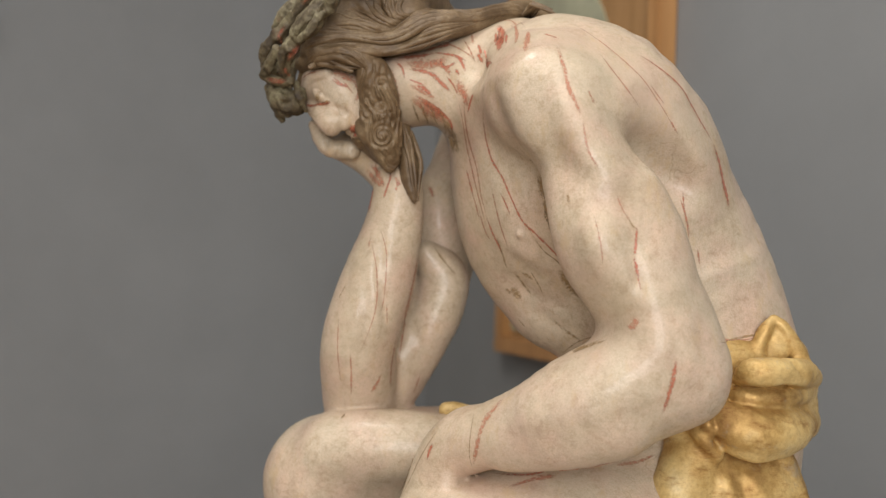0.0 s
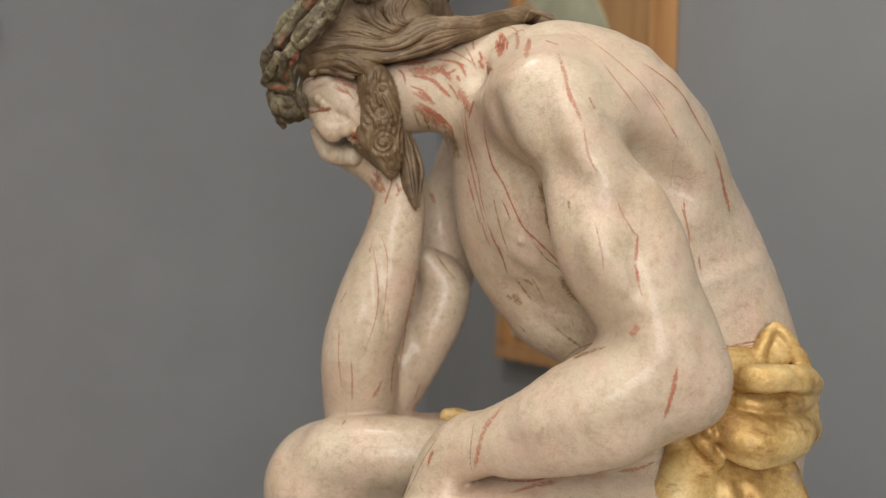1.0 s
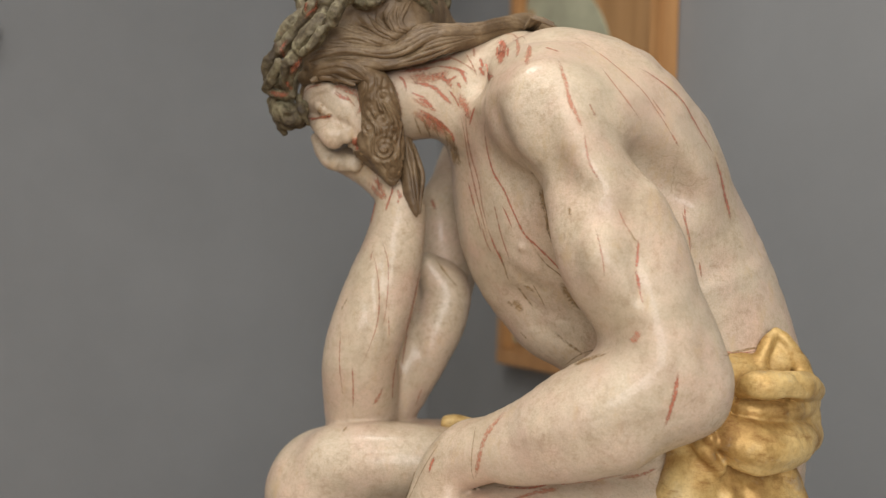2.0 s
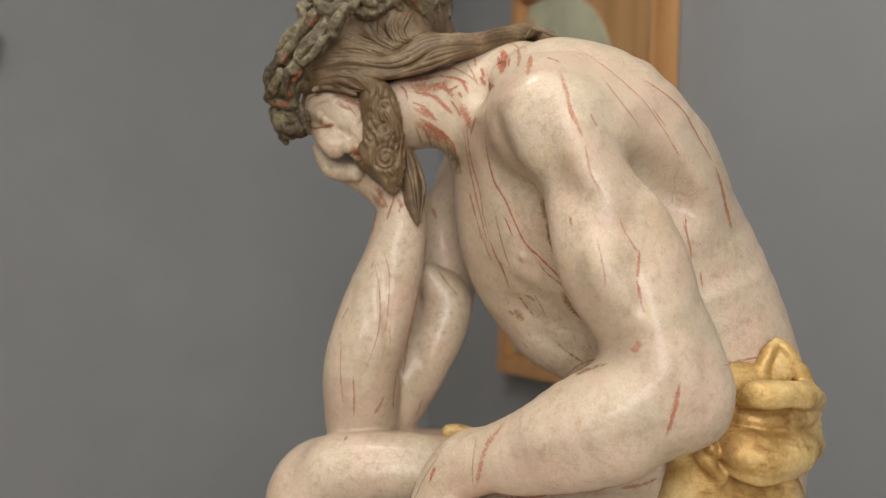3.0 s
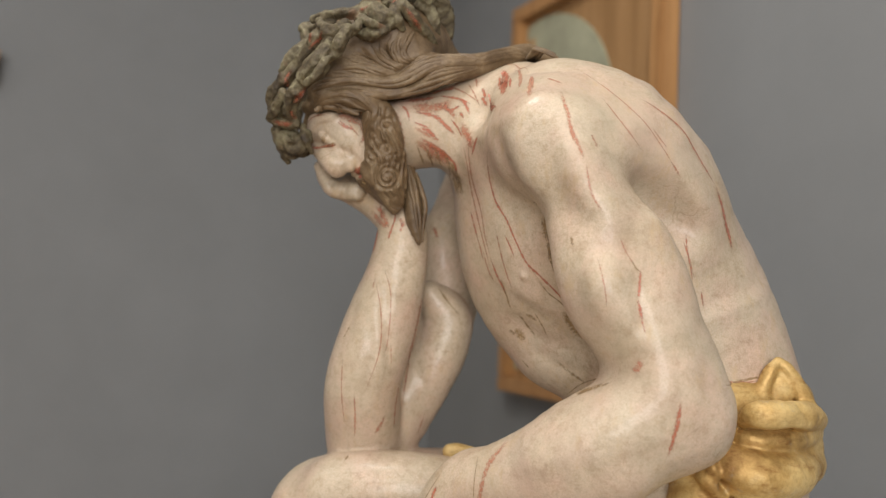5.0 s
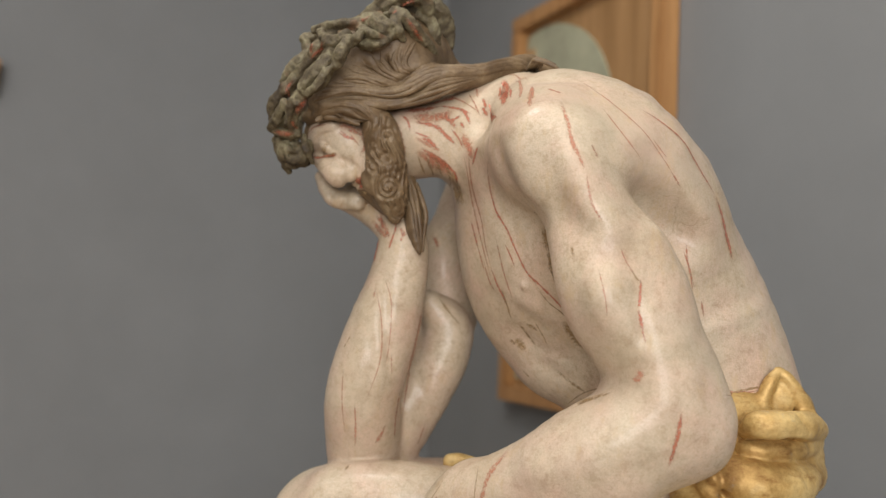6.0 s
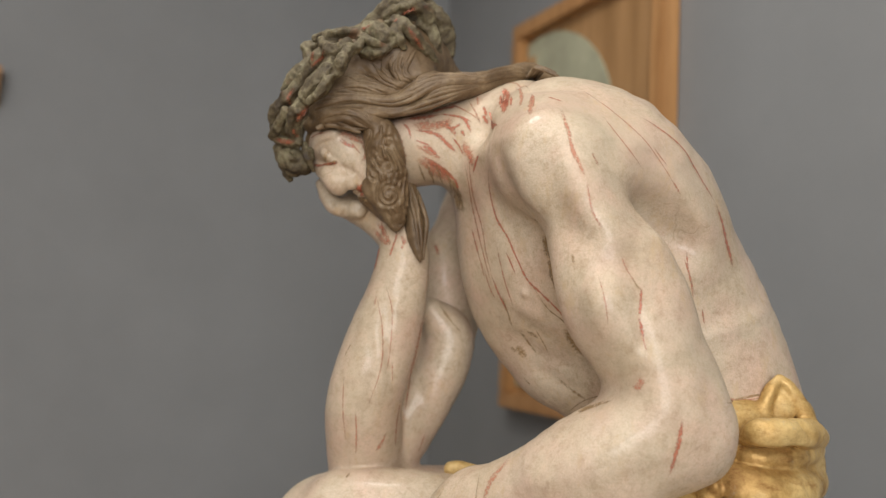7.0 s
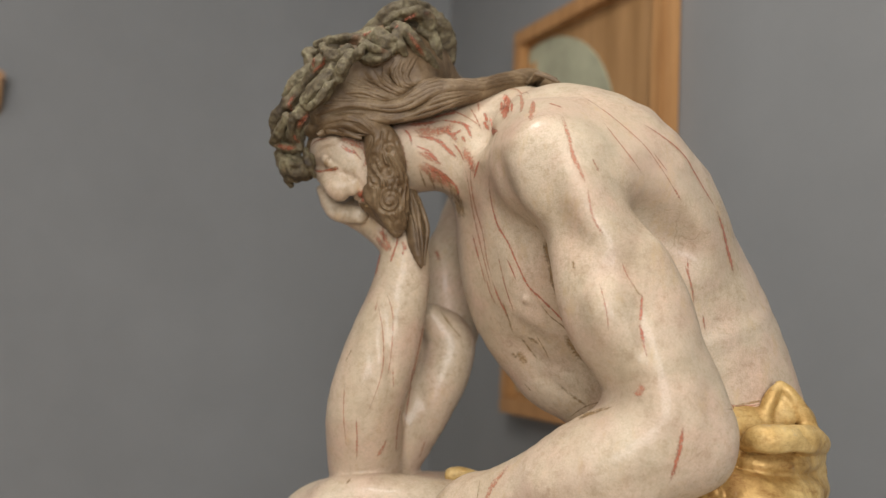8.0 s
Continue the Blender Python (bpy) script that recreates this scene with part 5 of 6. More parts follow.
streak(painted_on, 6, 0.0033, (0.0203, -0.0483, 1.7062), (0.0225, -0.0571, 1.6890))
streak(painted_on, 6, 0.0027, (0.0230, -0.0491, 1.7121), (0.0410, -0.0416, 1.7210), (0.0616, -0.0475, 1.7184), (0.0698, -0.1354, 1.6866))
streak(painted_on, 4, 0.0060, (-0.0573, -0.0551, 1.6765), (-0.0386, -0.0321, 1.6799), (-0.0176, -0.0354, 1.6842))
streak(painted_on, 4, 0.0033, (-0.0188, -0.0346, 1.6844), (0.0006, -0.0494, 1.6792), (0.0162, -0.0579, 1.6719))
streak(painted_on, 4, 0.0049, (-0.0455, -0.0411, 1.6647), (-0.0224, -0.0446, 1.6601), (-0.0100, -0.0492, 1.6501), (0.0023, -0.0520, 1.6387))
streak(painted_on, 4, 0.0044, (-0.0123, -0.0438, 1.6752), (-0.0059, -0.0502, 1.6656), (0.0056, -0.0546, 1.6711))
streak(painted_on, 4, 0.0038, (0.0048, -0.0552, 1.6637), (0.0092, -0.0571, 1.6564))
streak(painted_on, 4, 0.0038, (0.0127, -0.0602, 1.6417), (0.0177, -0.0755, 1.6260))
streak(painted_on, 6, 0.0049, (-0.0365, -0.0402, 1.6375), (-0.0211, -0.0411, 1.6284), (-0.0026, -0.0421, 1.6170))
streak(painted_on, 6, 0.0044, (-0.0429, -0.0420, 1.6477), (-0.0306, -0.0430, 1.6409), (-0.0123, -0.0460, 1.6327))
streak(painted_on, 4, 0.0033, (-0.0149, -0.0412, 1.6250), (0.0006, -0.0414, 1.6124), (0.0053, -0.0348, 1.6016))
streak(painted_on, 6, 0.0033, (-0.0181, -0.0242, 1.6943), (-0.0002, -0.0503, 1.6981), (0.0202, -0.0489, 1.7090))
streak(painted_on, 6, 0.0022, (-0.0123, -0.0188, 1.7003), (0.0092, -0.0512, 1.6852), (0.0243, -0.0605, 1.6735))
streak(painted_on, 5, 0.0055, (0.0053, -0.0348, 1.6016), (0.0084, -0.0164, 1.5936), (0.0126, -0.0196, 1.5798))
streak(painted_on, 4, 0.0044, (0.1968, -0.2467, 1.3880), (0.1955, -0.2450, 1.3733), (0.1924, -0.2411, 1.3563), (0.1887, -0.2357, 1.3384))
streak(painted_on, 6, 0.0044, (0.0618, -0.1706, 1.3396), (0.0484, -0.1753, 1.3233), (0.0418, -0.1749, 1.3103), (0.0378, -0.1694, 1.2887), (0.0367, -0.1599, 1.2754))
streak(painted_on, 5, 0.0011, (0.0353, -0.1568, 1.3225), (0.0326, -0.1682, 1.3036), (0.0325, -0.1646, 1.2849), (0.0360, -0.1555, 1.2713))
streak(painted_on, 6, 0.0071, (0.1654, -0.2370, 1.4198), (0.1626, -0.2337, 1.4133), (0.1604, -0.2310, 1.4088))
streak(painted_on, 4, 0.0033, (0.1625, -0.2326, 1.4968), (0.1614, -0.2368, 1.4775), (0.1609, -0.2378, 1.4718))
streak(painted_on, 4, 0.0038, (0.1604, -0.2382, 1.4703), (0.1625, -0.2387, 1.4609), (0.1641, -0.2396, 1.4529))
streak(painted_on, 6, 0.0022, (0.1636, -0.2395, 1.4539), (0.1670, -0.2411, 1.4422))
streak(painted_on, 6, 0.0027, (-0.0953, -0.0148, 1.3609), (-0.0938, -0.0056, 1.3337), (-0.0945, 0.0075, 1.3091))
streak(painted_on, 6, 0.0038, (-0.0730, 0.0078, 1.3150), (-0.0676, 0.0068, 1.3228), (-0.0624, 0.0044, 1.3358))
streak(painted_on, 6, 0.0016, (-0.0586, -0.0155, 1.4156), (-0.0571, -0.0114, 1.3910))
streak(painted_on, 6, 0.0022, (-0.0793, -0.0105, 1.4842), (-0.0810, -0.0132, 1.4729))
streak(painted_on, 4, 0.0027, (-0.0797, 0.0094, 1.5416), (-0.0845, 0.0081, 1.5123))
streak(painted_on, 4, 0.0027, (-0.0615, -0.0058, 1.5497), (-0.0647, -0.0060, 1.5383), (-0.0674, -0.0061, 1.5283))
streak(painted_on, 4, 0.0027, (-0.0799, 0.0123, 1.5698), (-0.0751, 0.0019, 1.5499))
streak(painted_on, 4, 0.0033, (-0.0016, -0.1407, 1.2893), (-0.0044, -0.1394, 1.2809), (-0.0062, -0.1383, 1.2732))
streak(painted_on, 5, 0.0008, (0.0061, -0.1385, 1.3078), (-0.0098, -0.1334, 1.2795), (-0.0208, -0.1224, 1.2526), (-0.0289, -0.1160, 1.2329))
streak(painted_on, 5, 0.0007, (-0.0154, -0.1228, 1.2772), (-0.0299, 0.0024, 1.2243), (-0.0377, 0.0023, 1.2048))
streak(painted_on, 4, 0.0016, (0.0566, -0.1119, 1.2607), (0.1034, -0.1338, 1.2659), (0.1381, -0.2100, 1.2883), (0.1654, -0.2181, 1.2980))
streak(painted_on, 6, 0.0033, (0.0702, -0.1536, 1.2547), (0.0971, -0.1445, 1.2611), (0.1161, -0.1402, 1.2641))
streak(painted_on, 6, 0.0027, (0.1729, -0.1194, 1.2712), (0.1992, -0.1107, 1.2743), (0.2168, -0.1051, 1.2811))
streak(painted_on, 4, 0.0071, (-0.1056, -0.0243, 1.6027), (-0.1003, -0.0263, 1.5990), (-0.0931, -0.0242, 1.5959))
streak(painted_on, 5, 0.0016, (0.1184, -0.1838, 1.3847), (0.1283, -0.1837, 1.3902), (0.1394, -0.2056, 1.3974))
streak(painted_on, 5, 0.0038, (0.0815, -0.0620, 1.4542), (0.0888, -0.0660, 1.4510), (0.0946, -0.0681, 1.4472))
streak(painted_on, 5, 0.0044, (0.0684, -0.0334, 1.4368), (0.0746, -0.0349, 1.4311))
streak(painted_on, 5, 0.0016, (0.0846, -0.0224, 1.4039), (0.0920, -0.0242, 1.3964))
streak(painted_on, 6, 0.0022, (0.2377, -0.2231, 1.4010), (0.2875, -0.1139, 1.3971), (0.3100, -0.1041, 1.3995))
streak(painted_on, 5, 0.0016, (-0.1041, -0.0090, 1.4319), (-0.1113, -0.0050, 1.4173))
streak(painted_on, 5, 0.0016, (0.1545, -0.2326, 1.5037), (0.1585, -0.2335, 1.4966), (0.1635, -0.2331, 1.4930))
streak(painted_on, 5, 0.0022, (-0.1035, 0.0248, 1.2855), (-0.0987, 0.0199, 1.2909))
streak(painted_on, 4, 0.0055, (-0.0303, -0.0397, 1.6319), (-0.0149, -0.0404, 1.6240), (-0.0012, -0.0408, 1.6137))
streak(painted_on, 4, 0.0044, (-0.0369, -0.0430, 1.6478), (-0.0265, -0.0445, 1.6431), (-0.0184, -0.0453, 1.6361))
streak(painted_on, 4, 0.0033, (-0.0592, -0.0378, 1.6721), (-0.0515, -0.0410, 1.6645), (-0.0486, -0.0419, 1.6535))
streak(painted_on, 6, 0.0055, (-0.0232, -0.0385, 1.6748), (-0.0078, -0.0491, 1.6670), (0.0016, -0.0541, 1.6561))
streak(painted_on, 4, 0.0027, (0.0239, -0.0885, 1.6324), (0.0216, -0.0810, 1.6240), (0.0194, -0.0706, 1.6153))
streak(painted_on, 6, 0.0066, (-0.0636, -0.0592, 1.6640), (-0.0578, -0.0627, 1.6428), (-0.0534, -0.0547, 1.6268))
streak(painted_on, 6, 0.0038, (0.0609, -0.0623, 1.7101), (0.0619, -0.1352, 1.6820), (0.0587, -0.1634, 1.6638))
streak(painted_on, 6, 0.0016, (-0.0278, 0.0524, 1.3072), (-0.0191, 0.0474, 1.3342))
streak(painted_on, 6, 0.0022, (0.0119, -0.0420, 1.6984), (0.0193, -0.0577, 1.6828), (0.0256, -0.0609, 1.6693))
streak(painted_on, 6, 0.0016, (-0.1097, -0.0111, 1.3979), (-0.1093, -0.0106, 1.3611), (-0.1052, 0.0023, 1.3230))
streak(painted_on, 6, 0.0016, (-0.0481, 0.0060, 1.3748), (-0.0521, 0.0154, 1.3425), (-0.0529, 0.0276, 1.3158))
streak(painted_on, 6, 0.0016, (0.1825, -0.1735, 1.6302), (0.1973, -0.1682, 1.6137))
streak(painted_on, 6, 0.0016, (0.1340, -0.1784, 1.6555), (0.1510, -0.1887, 1.6308), (0.1711, -0.1824, 1.6073))
# Brown patina beside the arm, with the armpit's shade put into its colour.
streak(painted_on, 5, 0.0066, (0.0900, -0.1210, 1.5489), (0.0935, -0.1183, 1.5383), (0.0959, -0.1158, 1.5265))
streak(painted_on, 5, 0.0055, (0.0985, -0.1151, 1.5167), (0.1045, -0.1127, 1.5005))
streak(painted_on, 5, 0.0099, (0.1165, -0.0972, 1.4579), (0.1297, -0.0950, 1.4433), (0.1406, -0.0935, 1.4308))
streak(painted_on, 5, 0.0077, (0.0739, -0.0398, 1.4383), (0.0801, -0.0402, 1.4314), (0.0846, -0.0401, 1.4257))
streak(painted_on, 5, 0.0016, (0.1182, -0.1924, 1.3840), (0.1312, -0.1967, 1.3914), (0.1453, -0.2138, 1.3992))
streak(painted_on, 6, 0.0044, (-0.1170, -0.0512, 1.6515), (-0.1053, -0.0484, 1.6485), (-0.0913, -0.0704, 1.6456))
streak(painted_on, 6, 0.0049, (-0.0885, -0.0575, 1.6247), (-0.0850, -0.0557, 1.6104))
streak(painted_on, 6, 0.0077, (-0.0889, 0.0180, 1.5624), (-0.0778, 0.0053, 1.5489), (-0.0675, -0.0043, 1.5421))
streak(painted_on, 4, 0.0033, (-0.0521, -0.0067, 1.5475), (-0.0546, -0.0084, 1.5373))
streak(painted_on, 6, 0.0055, (-0.0202, 0.1217, 1.5562), (-0.0138, 0.1077, 1.5413))
streak(painted_on, 6, 0.0142, (-0.0483, -0.0388, 1.6712), (-0.0259, -0.0404, 1.6694), (-0.0022, -0.0495, 1.6755))
streak(painted_on, 6, 0.0120, (-0.0407, -0.0369, 1.6338), (-0.0209, -0.0360, 1.6227), (-0.0023, -0.0377, 1.6111))
streak(painted_on, 6, 0.0088, (0.0064, -0.0561, 1.6529), (0.0140, -0.0643, 1.6368), (0.0202, -0.0759, 1.6202))
streak(painted_on, 4, 0.0049, (-0.0312, -0.0249, 1.6874), (-0.0149, -0.0302, 1.6917), (0.0001, -0.0397, 1.6924))
streak(painted_on, 4, 0.0027, (-0.0450, -0.0424, 1.6536), (-0.0352, -0.0434, 1.6502), (-0.0266, -0.0448, 1.6467))
streak(painted_on, 4, 0.0022, (-0.0044, -0.0513, 1.6564), (0.0031, -0.0540, 1.6473), (0.0095, -0.0570, 1.6351))
streak(painted_on, 4, 0.0038, (0.0042, -0.0515, 1.6789), (0.0116, -0.0569, 1.6696), (0.0155, -0.0587, 1.6599))
# Stain that also paints shade behind the arm's front edge.
streak(painted_on, 5, 0.0038, (0.0958, -0.1160, 1.5275), (0.1012, -0.1139, 1.5086), (0.1103, -0.1100, 1.4870))
streak(painted_on, 5, 0.0027, (0.0762, -0.0556, 1.4534), (0.0845, -0.0525, 1.4437), (0.0951, -0.0515, 1.4312))
streak(painted_on, 5, 0.0033, (0.1152, -0.0541, 1.4086), (0.1299, -0.0579, 1.3966), (0.1460, -0.0696, 1.3865))
streak(painted_on, 5, 0.0022, (0.0555, -0.0615, 1.4893), (0.0624, -0.0562, 1.4721), (0.0681, -0.0511, 1.4577))
streak(painted_on, 5, 0.0016, (0.0910, -0.0712, 1.4557), (0.0986, -0.0697, 1.4445), (0.1054, -0.0648, 1.4331))
streak(painted_on, 6, 0.0016, (0.0244, -0.0391, 1.5488), (0.0324, -0.0452, 1.5247), (0.0380, -0.0439, 1.5059))
streak(painted_on, 4, 0.0016, (0.0215, -0.0367, 1.5610), (0.0297, -0.0431, 1.5337))
streak(painted_on, 6, 0.0027, (0.1195, -0.2149, 1.6139), (0.1257, -0.2162, 1.6016))
streak(painted_on, 6, 0.0022, (0.0830, -0.1675, 1.6743), (0.0976, -0.1781, 1.6670))
streak(painted_on, 5, 0.0033, (0.1053, -0.2130, 1.5224), (0.1066, -0.2165, 1.5148))
streak(painted_on, 6, 0.0022, (0.2453, -0.1255, 1.4842), (0.2491, -0.1238, 1.4680))
streak(painted_on, 6, 0.0016, (0.0098, -0.0584, 1.6289), (0.0170, -0.0517, 1.6007), (0.0265, -0.0483, 1.5623), (0.0354, -0.0526, 1.5302), (0.0451, -0.0510, 1.4987))
streak(painted_on, 6, 0.0016, (0.1112, -0.1434, 1.6928), (0.1434, -0.1678, 1.6643), (0.1728, -0.1761, 1.6365), (0.1932, -0.1701, 1.6126), (0.2105, -0.1568, 1.5894))
streak(painted_on, 6, 0.0016, (-0.0795, -0.0095, 1.4873), (-0.0708, -0.0199, 1.4488), (-0.0701, -0.0195, 1.4067), (-0.0832, -0.0142, 1.3626))
streak(painted_on, 6, 0.0027, (-0.0269, 0.0139, 1.4697), (-0.0331, 0.0056, 1.4317), (-0.0406, 0.0209, 1.3893), (-0.0466, 0.0376, 1.3340))
# Brown edge of the far arm, ending in shade painted at the seam.
streak(painted_on, 5, 0.0027, (-0.0121, 0.0716, 1.4809), (0.0013, 0.0632, 1.4640), (0.0158, 0.0617, 1.4487))
streak(painted_on, 6, 0.0016, (-0.0700, -0.0105, 1.4981), (-0.0609, -0.0169, 1.4676), (-0.0613, -0.0174, 1.4247), (-0.0651, -0.0171, 1.4002))
streak(painted_on, 6, 0.0016, (0.0467, -0.0769, 1.5402), (0.0563, -0.0741, 1.5062), (0.0672, -0.0682, 1.4779))
streak(painted_on, 6, 0.0016, (0.1253, -0.2356, 1.5046), (0.1307, -0.2426, 1.4807), (0.1339, -0.2397, 1.4620))
streak(painted_on, 4, 0.0037, (-0.1576, -0.0200, 1.6266), (-0.1480, -0.0300, 1.6240), (-0.1386, -0.0360, 1.6246), (-0.1269, -0.0420, 1.6259))
# Shade of the eye socket, painted on as a brown patch.
streak(painted_on, 5, 0.0054, (-0.1419, -0.0400, 1.6274), (-0.1392, -0.0400, 1.6337), (-0.1346, -0.0450, 1.6391))
streak(painted_on, 5, 0.0030, (-0.1459, -0.0360, 1.6242), (-0.1356, -0.0400, 1.6252), (-0.1258, -0.0420, 1.6278))
streak(painted_on, 6, 0.0072, (-0.1269, -0.0460, 1.6566), (-0.1146, -0.0460, 1.6546), (-0.0992, -0.0460, 1.6504))
streak(painted_on, 6, 0.0049, (-0.1626, -0.0200, 1.6579), (-0.1647, -0.0100, 1.6472), (-0.1618, -0.0080, 1.6349))
streak(painted_on, 4, 0.0030, (-0.1253, -0.0460, 1.6492), (-0.1165, -0.0460, 1.6435), (-0.1078, -0.0460, 1.6414))
streak(painted_on, 5, 0.0037, (-0.1066, -0.0200, 1.5937), (-0.0984, -0.0250, 1.5884), (-0.0905, -0.0300, 1.5868))
streak(painted_on, 7, 0.0043, (-0.1055, -0.0200, 1.5975), (-0.0994, -0.0330, 1.5990), (-0.0943, -0.0370, 1.6017))
streak(painted_on, 7, 0.0030, (-0.1435, -0.0350, 1.6233), (-0.1319, -0.0400, 1.6242), (-0.1257, -0.0420, 1.6259))
streak(painted_on, 4, 0.0082, (0.0429, -0.1300, 1.6905), (0.0468, -0.1350, 1.6803), (0.0450, -0.1400, 1.6633))
streak(painted_on, 4, 0.0033, (0.0308, -0.1200, 1.6708), (0.0346, -0.1200, 1.6606), (0.0396, -0.1200, 1.6483))
streak(painted_on, 6, 0.0043, (0.0714, -0.1500, 1.6809), (0.0707, -0.1500, 1.6709), (0.0691, -0.1600, 1.6597))
streak(painted_on, 5, 0.0030, (-0.0395, -0.0350, 1.6292), (-0.0354, -0.0350, 1.6208), (-0.0315, -0.0300, 1.6131))
streak(painted_on, 5, 0.0030, (-0.0310, -0.0350, 1.6296), (-0.0256, -0.0350, 1.6200), (-0.0216, -0.0300, 1.6123))
streak(painted_on, 5, 0.0030, (-0.0211, -0.0350, 1.6288), (-0.0157, -0.0350, 1.6179), (-0.0116, -0.0300, 1.6090))
streak(painted_on, 5, 0.0030, (-0.0111, -0.0300, 1.6252), (-0.0057, -0.0300, 1.6142), (-0.0015, -0.0250, 1.6028))
streak(painted_on, 5, 0.0067, (-0.0033, -0.0300, 1.6144), (0.0035, -0.0300, 1.6010), (0.0081, -0.0300, 1.5802))
# Armpit crease: dirt and painted shade in one brown.
streak(painted_on, 5, 0.0076, (0.0777, -0.1400, 1.5652), (0.0867, -0.1400, 1.5579), (0.0926, -0.1300, 1.5450))
streak(painted_on, 5, 0.0049, (0.0926, -0.1300, 1.5461), (0.0977, -0.1300, 1.5243), (0.1030, -0.1200, 1.5031))
streak(painted_on, 6, 0.0063, (-0.0847, 0.0050, 1.5675), (-0.0736, 0.0000, 1.5548), (-0.0678, 0.0000, 1.5411))
streak(painted_on, 4, 0.0025, (-0.0640, 0.0000, 1.5641), (-0.0609, 0.0000, 1.5528), (-0.0641, 0.0000, 1.5413))
streak(painted_on, 6, 0.0056, (-0.0558, 0.0000, 1.5531), (-0.0503, 0.0000, 1.5432))
streak(painted_on, 6, 0.0022, (0.2242, -0.1200, 1.5308), (0.2296, -0.1200, 1.5144), (0.2367, -0.1200, 1.4899))
streak(painted_on, 5, 0.0034, (0.2756, -0.1100, 1.3944), (0.2932, -0.1100, 1.3996), (0.3131, -0.1000, 1.4031))
streak(painted_on, 5, 0.0018, (0.1313, -0.0500, 1.3710), (0.1438, -0.0800, 1.3858), (0.1667, -0.0900, 1.3966))
crown_on = surface(crown)
streak(crown_on, 7, 0.0053, (-0.0644, -0.0600, 1.7832), (-0.0569, -0.0700, 1.7862), (-0.0491, -0.0600, 1.7926))
streak(crown_on, 7, 0.0047, (-0.0571, -0.0700, 1.7665), (-0.0469, -0.0700, 1.7547), (-0.0384, -0.0600, 1.7471))
streak(crown_on, 7, 0.0040, (-0.1395, -0.0850, 1.7325), (-0.1469, -0.0800, 1.7252), (-0.1550, -0.0700, 1.7180))
streak(crown_on, 7, 0.0041, (-0.1735, -0.0600, 1.6991), (-0.1806, -0.0500, 1.6891), (-0.1745, -0.0600, 1.6758))
streak(crown_on, 7, 0.0052, (-0.1546, -0.0800, 1.6755), (-0.1611, -0.0800, 1.6669), (-0.1683, -0.0700, 1.6604))
streak(crown_on, 7, 0.0061, (-0.1965, -0.0300, 1.6493), (-0.1824, -0.0450, 1.6438), (-0.1706, -0.0500, 1.6439))
streak(crown_on, 7, 0.0035, (-0.1524, -0.0700, 1.7340), (-0.1541, -0.0700, 1.7229))
streak(crown_on, 7, 0.0035, (-0.1049, -0.0800, 1.7586), (-0.0931, -0.0700, 1.7673))
streak(crown_on, 7, 0.0035, (-0.0672, -0.0700, 1.7759), (-0.0716, -0.0700, 1.7695))
streak(crown_on, 7, 0.0047, (-0.1732, -0.0600, 1.6551), (-0.1680, -0.0600, 1.6481))
streak(painted_on, 4, 0.0031, (-0.1614, -0.0200, 1.6377), (-0.1594, -0.0120, 1.6266), (-0.1543, -0.0100, 1.6196))
streak(painted_on, 4, 0.0030, (-0.1516, -0.0300, 1.6232), (-0.1410, -0.0360, 1.6245), (-0.1296, -0.0400, 1.6261))
streak(painted_on, 6, 0.0024, (-0.1607, -0.0300, 1.6509), (-0.1528, -0.0350, 1.6552), (-0.1362, -0.0450, 1.6563))
streak(painted_on, 4, 0.0024, (-0.1243, -0.0450, 1.6513), (-0.1141, -0.0450, 1.6438), (-0.1067, -0.0450, 1.6416))
streak(painted_on, 6, 0.0024, (-0.1130, -0.0460, 1.6473), (-0.1014, -0.0460, 1.6343))
streak(painted_on, 4, 0.0055, (-0.1069, -0.0200, 1.5999), (-0.1008, -0.0330, 1.6008), (-0.0963, -0.0370, 1.6041))
streak(painted_on, 4, 0.0055, (-0.1028, -0.0200, 1.5926), (-0.0959, -0.0300, 1.5965), (-0.0913, -0.0350, 1.5997))
streak(painted_on, 6, 0.0042, (-0.1009, -0.0450, 1.6247), (-0.0967, -0.0450, 1.6372), (-0.1021, -0.0460, 1.6478))


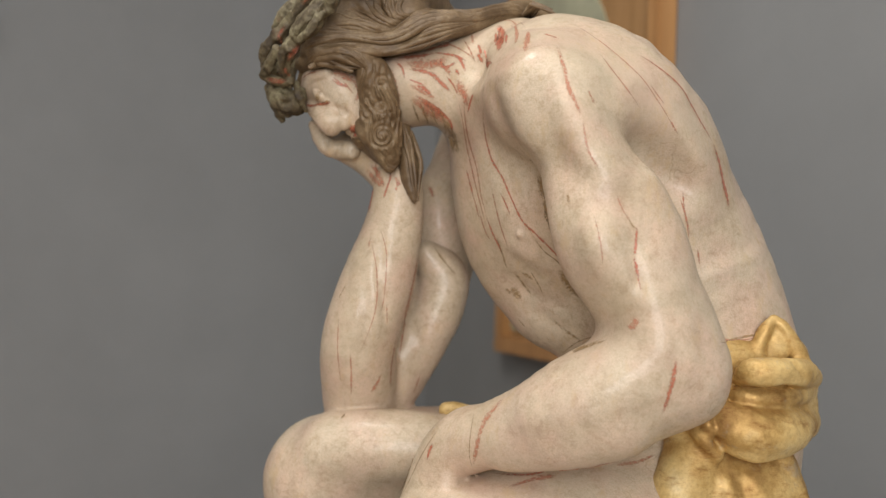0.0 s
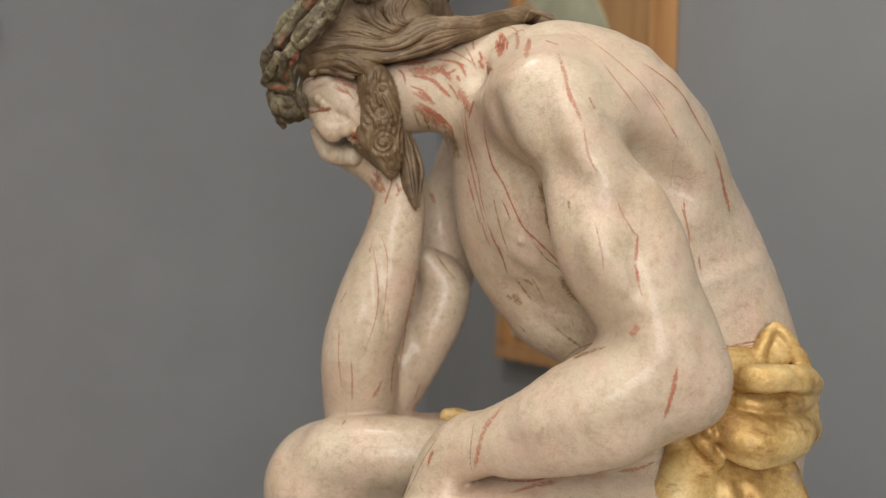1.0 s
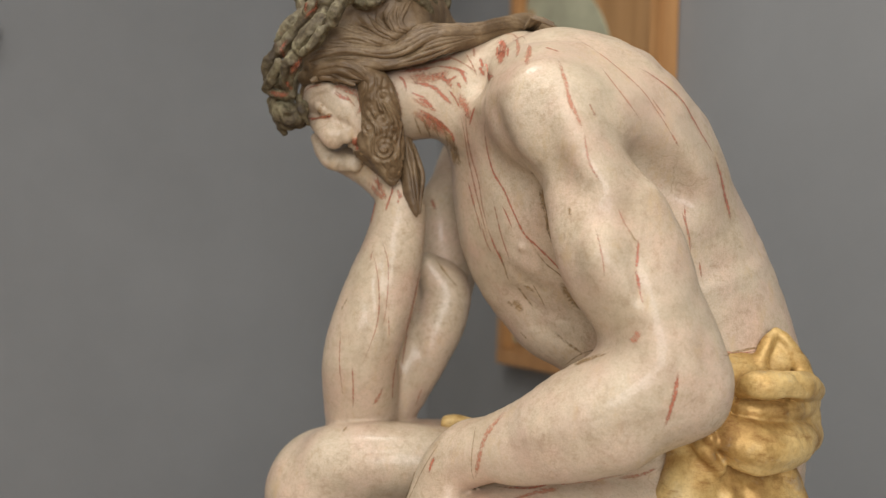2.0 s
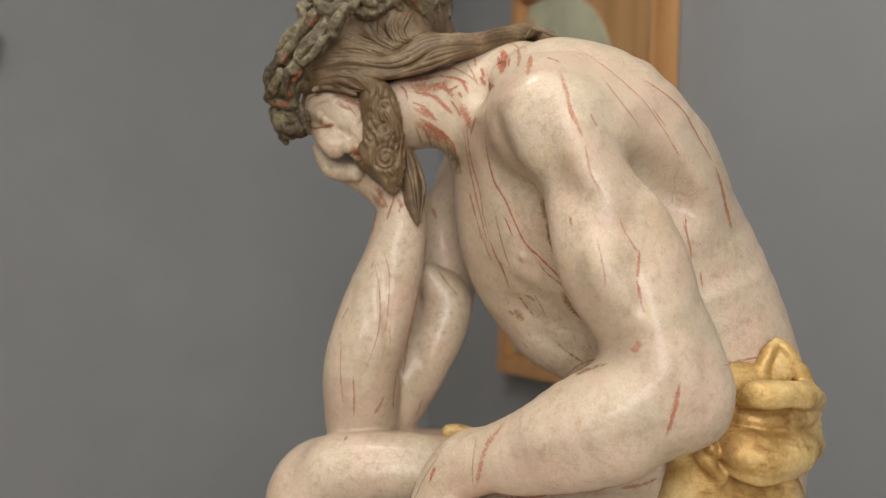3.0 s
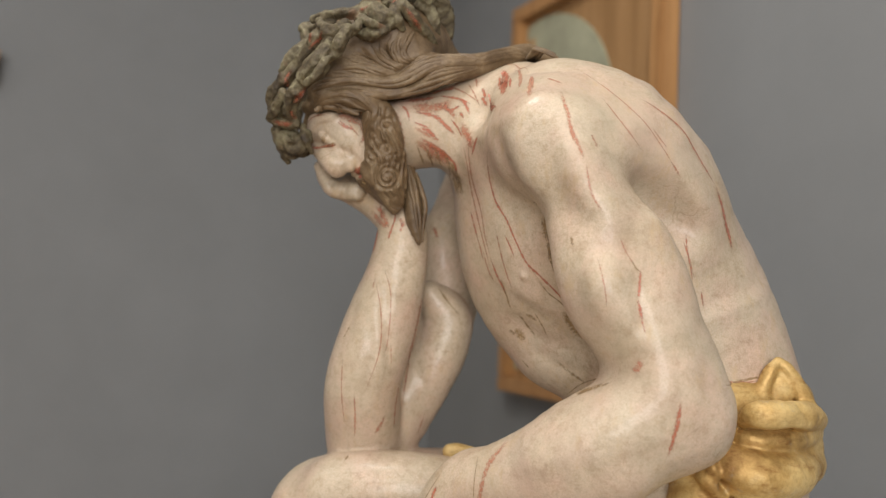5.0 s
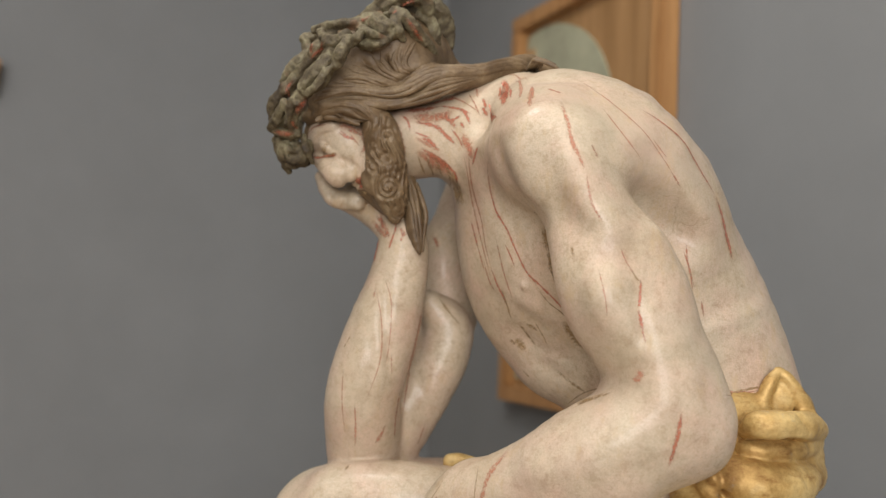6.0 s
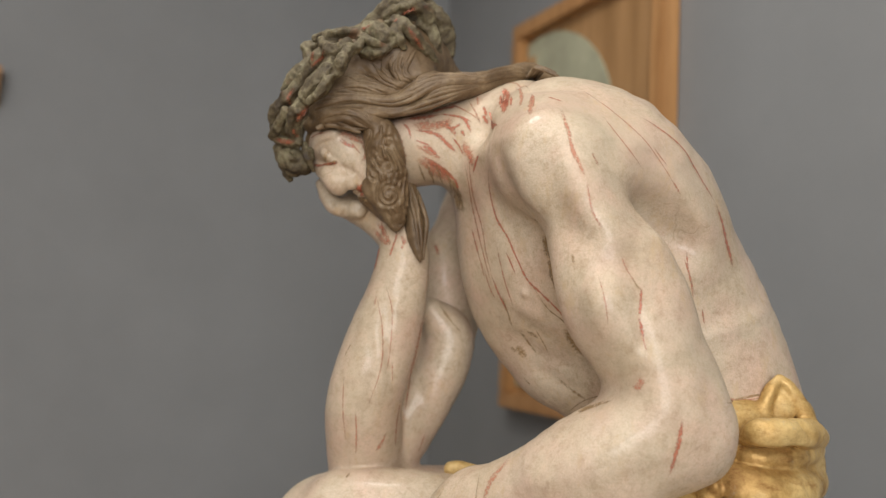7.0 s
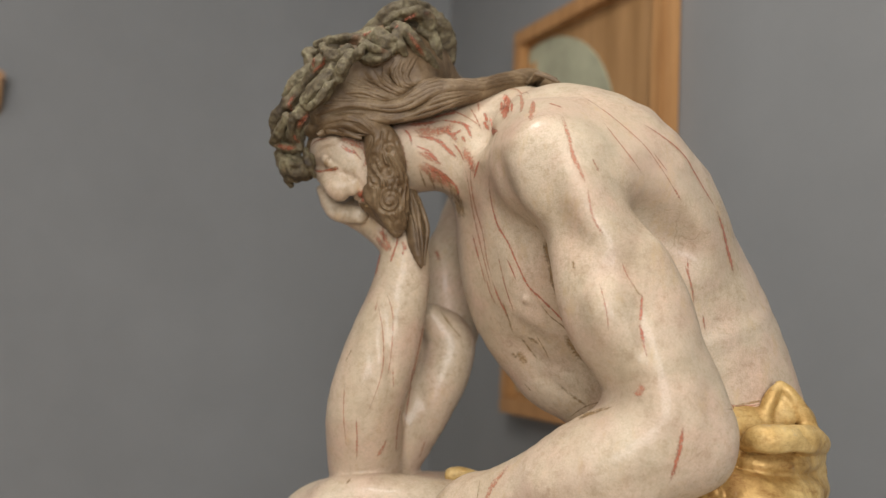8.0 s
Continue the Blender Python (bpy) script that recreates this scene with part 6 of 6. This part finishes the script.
def carving():
    """The carving as one mesh, with one slot for each paint."""
    verts, faces, slots, cover, start = [], [], [], [], 0
    for block, slot in ((skin, 0), (fine, 0), (hand, 0), (hair, 1), (beard, 1), (crown, 2), (gold, 3)):
        v, f = block.quads()
        verts.append(v)
        faces.append(f + start)
        slots.append(np.full(len(f), slot, np.int32))
        cover.append(np.ones(len(v), np.float32))
        start += len(v)
    for slot, (v, f), soft in extras:
        cover.append(np.array(soft, np.float32))
        verts.append(np.array(v, np.float32))
        faces.append(np.array(f, np.int32) + start)
        slots.append(np.full(len(f), slot, np.int32))
        start += len(v)
    verts, faces, slots = np.concatenate(verts), np.concatenate(faces), np.concatenate(slots)
    data = bpy.data.meshes.new("statue")
    data.vertices.add(len(verts))
    data.vertices.foreach_set("co", verts.astype(np.float32).ravel())
    data.loops.add(faces.size)
    data.loops.foreach_set("vertex_index", faces.astype(np.int32).ravel())
    data.polygons.add(len(faces))
    data.polygons.foreach_set("loop_start", np.arange(0, faces.size, 4, dtype=np.int32))
    for m in (SKIN, HAIR, CROWN, GOLD, BLOOD, STAIN_SHADE, PINK, RUST):
        data.materials.append(m)
    data.polygons.foreach_set("material_index", slots)
    data.polygons.foreach_set("use_smooth", np.ones(len(faces), bool))
    data.attributes.new("cover", "FLOAT", "POINT").data.foreach_set("value", np.concatenate(cover))
    data.update(calc_edges=True)
    data.validate()
    return tagged(new("statue", data), "painted wooden seated figure with plaited crown and gilded cloth", "statue")


statue = carving()

# ---------- what the carving sits on ----------
seat = bmesh.new()
bmesh.ops.create_icosphere(seat, subdivisions=4, radius=1)
for v in seat.verts:
    bump = 1 + 0.12 * noise.noise(v.co * 2.1) + 0.05 * noise.noise(v.co * 6)
    v.co = Vector((0.27 + 0.235 * bump * v.co.x, 0.02 + 0.2 * bump * v.co.y, max(0.7, 0.87 + 0.24 * bump * v.co.z)))
tagged(link_mesh("rock_seat", seat, ROCK_PAINT, smooth=True), "brown painted carved rock under the figure", "seat")
plinth = new("plinth")
plinth.location = (0.1, 0, 0)
tagged(plinth, "dark grey painted museum plinth on the floor", "plinth")
link_mesh("plinth_body", box((-0.42, -0.34, 0), (0.44, 0.34, 0.68), 0.004), PLINTH_PAINT, plinth)
link_mesh("plinth_top", box((-0.43, -0.35, 0.68), (0.45, 0.35, 0.7), 0.003), PLINTH_PAINT, plinth)
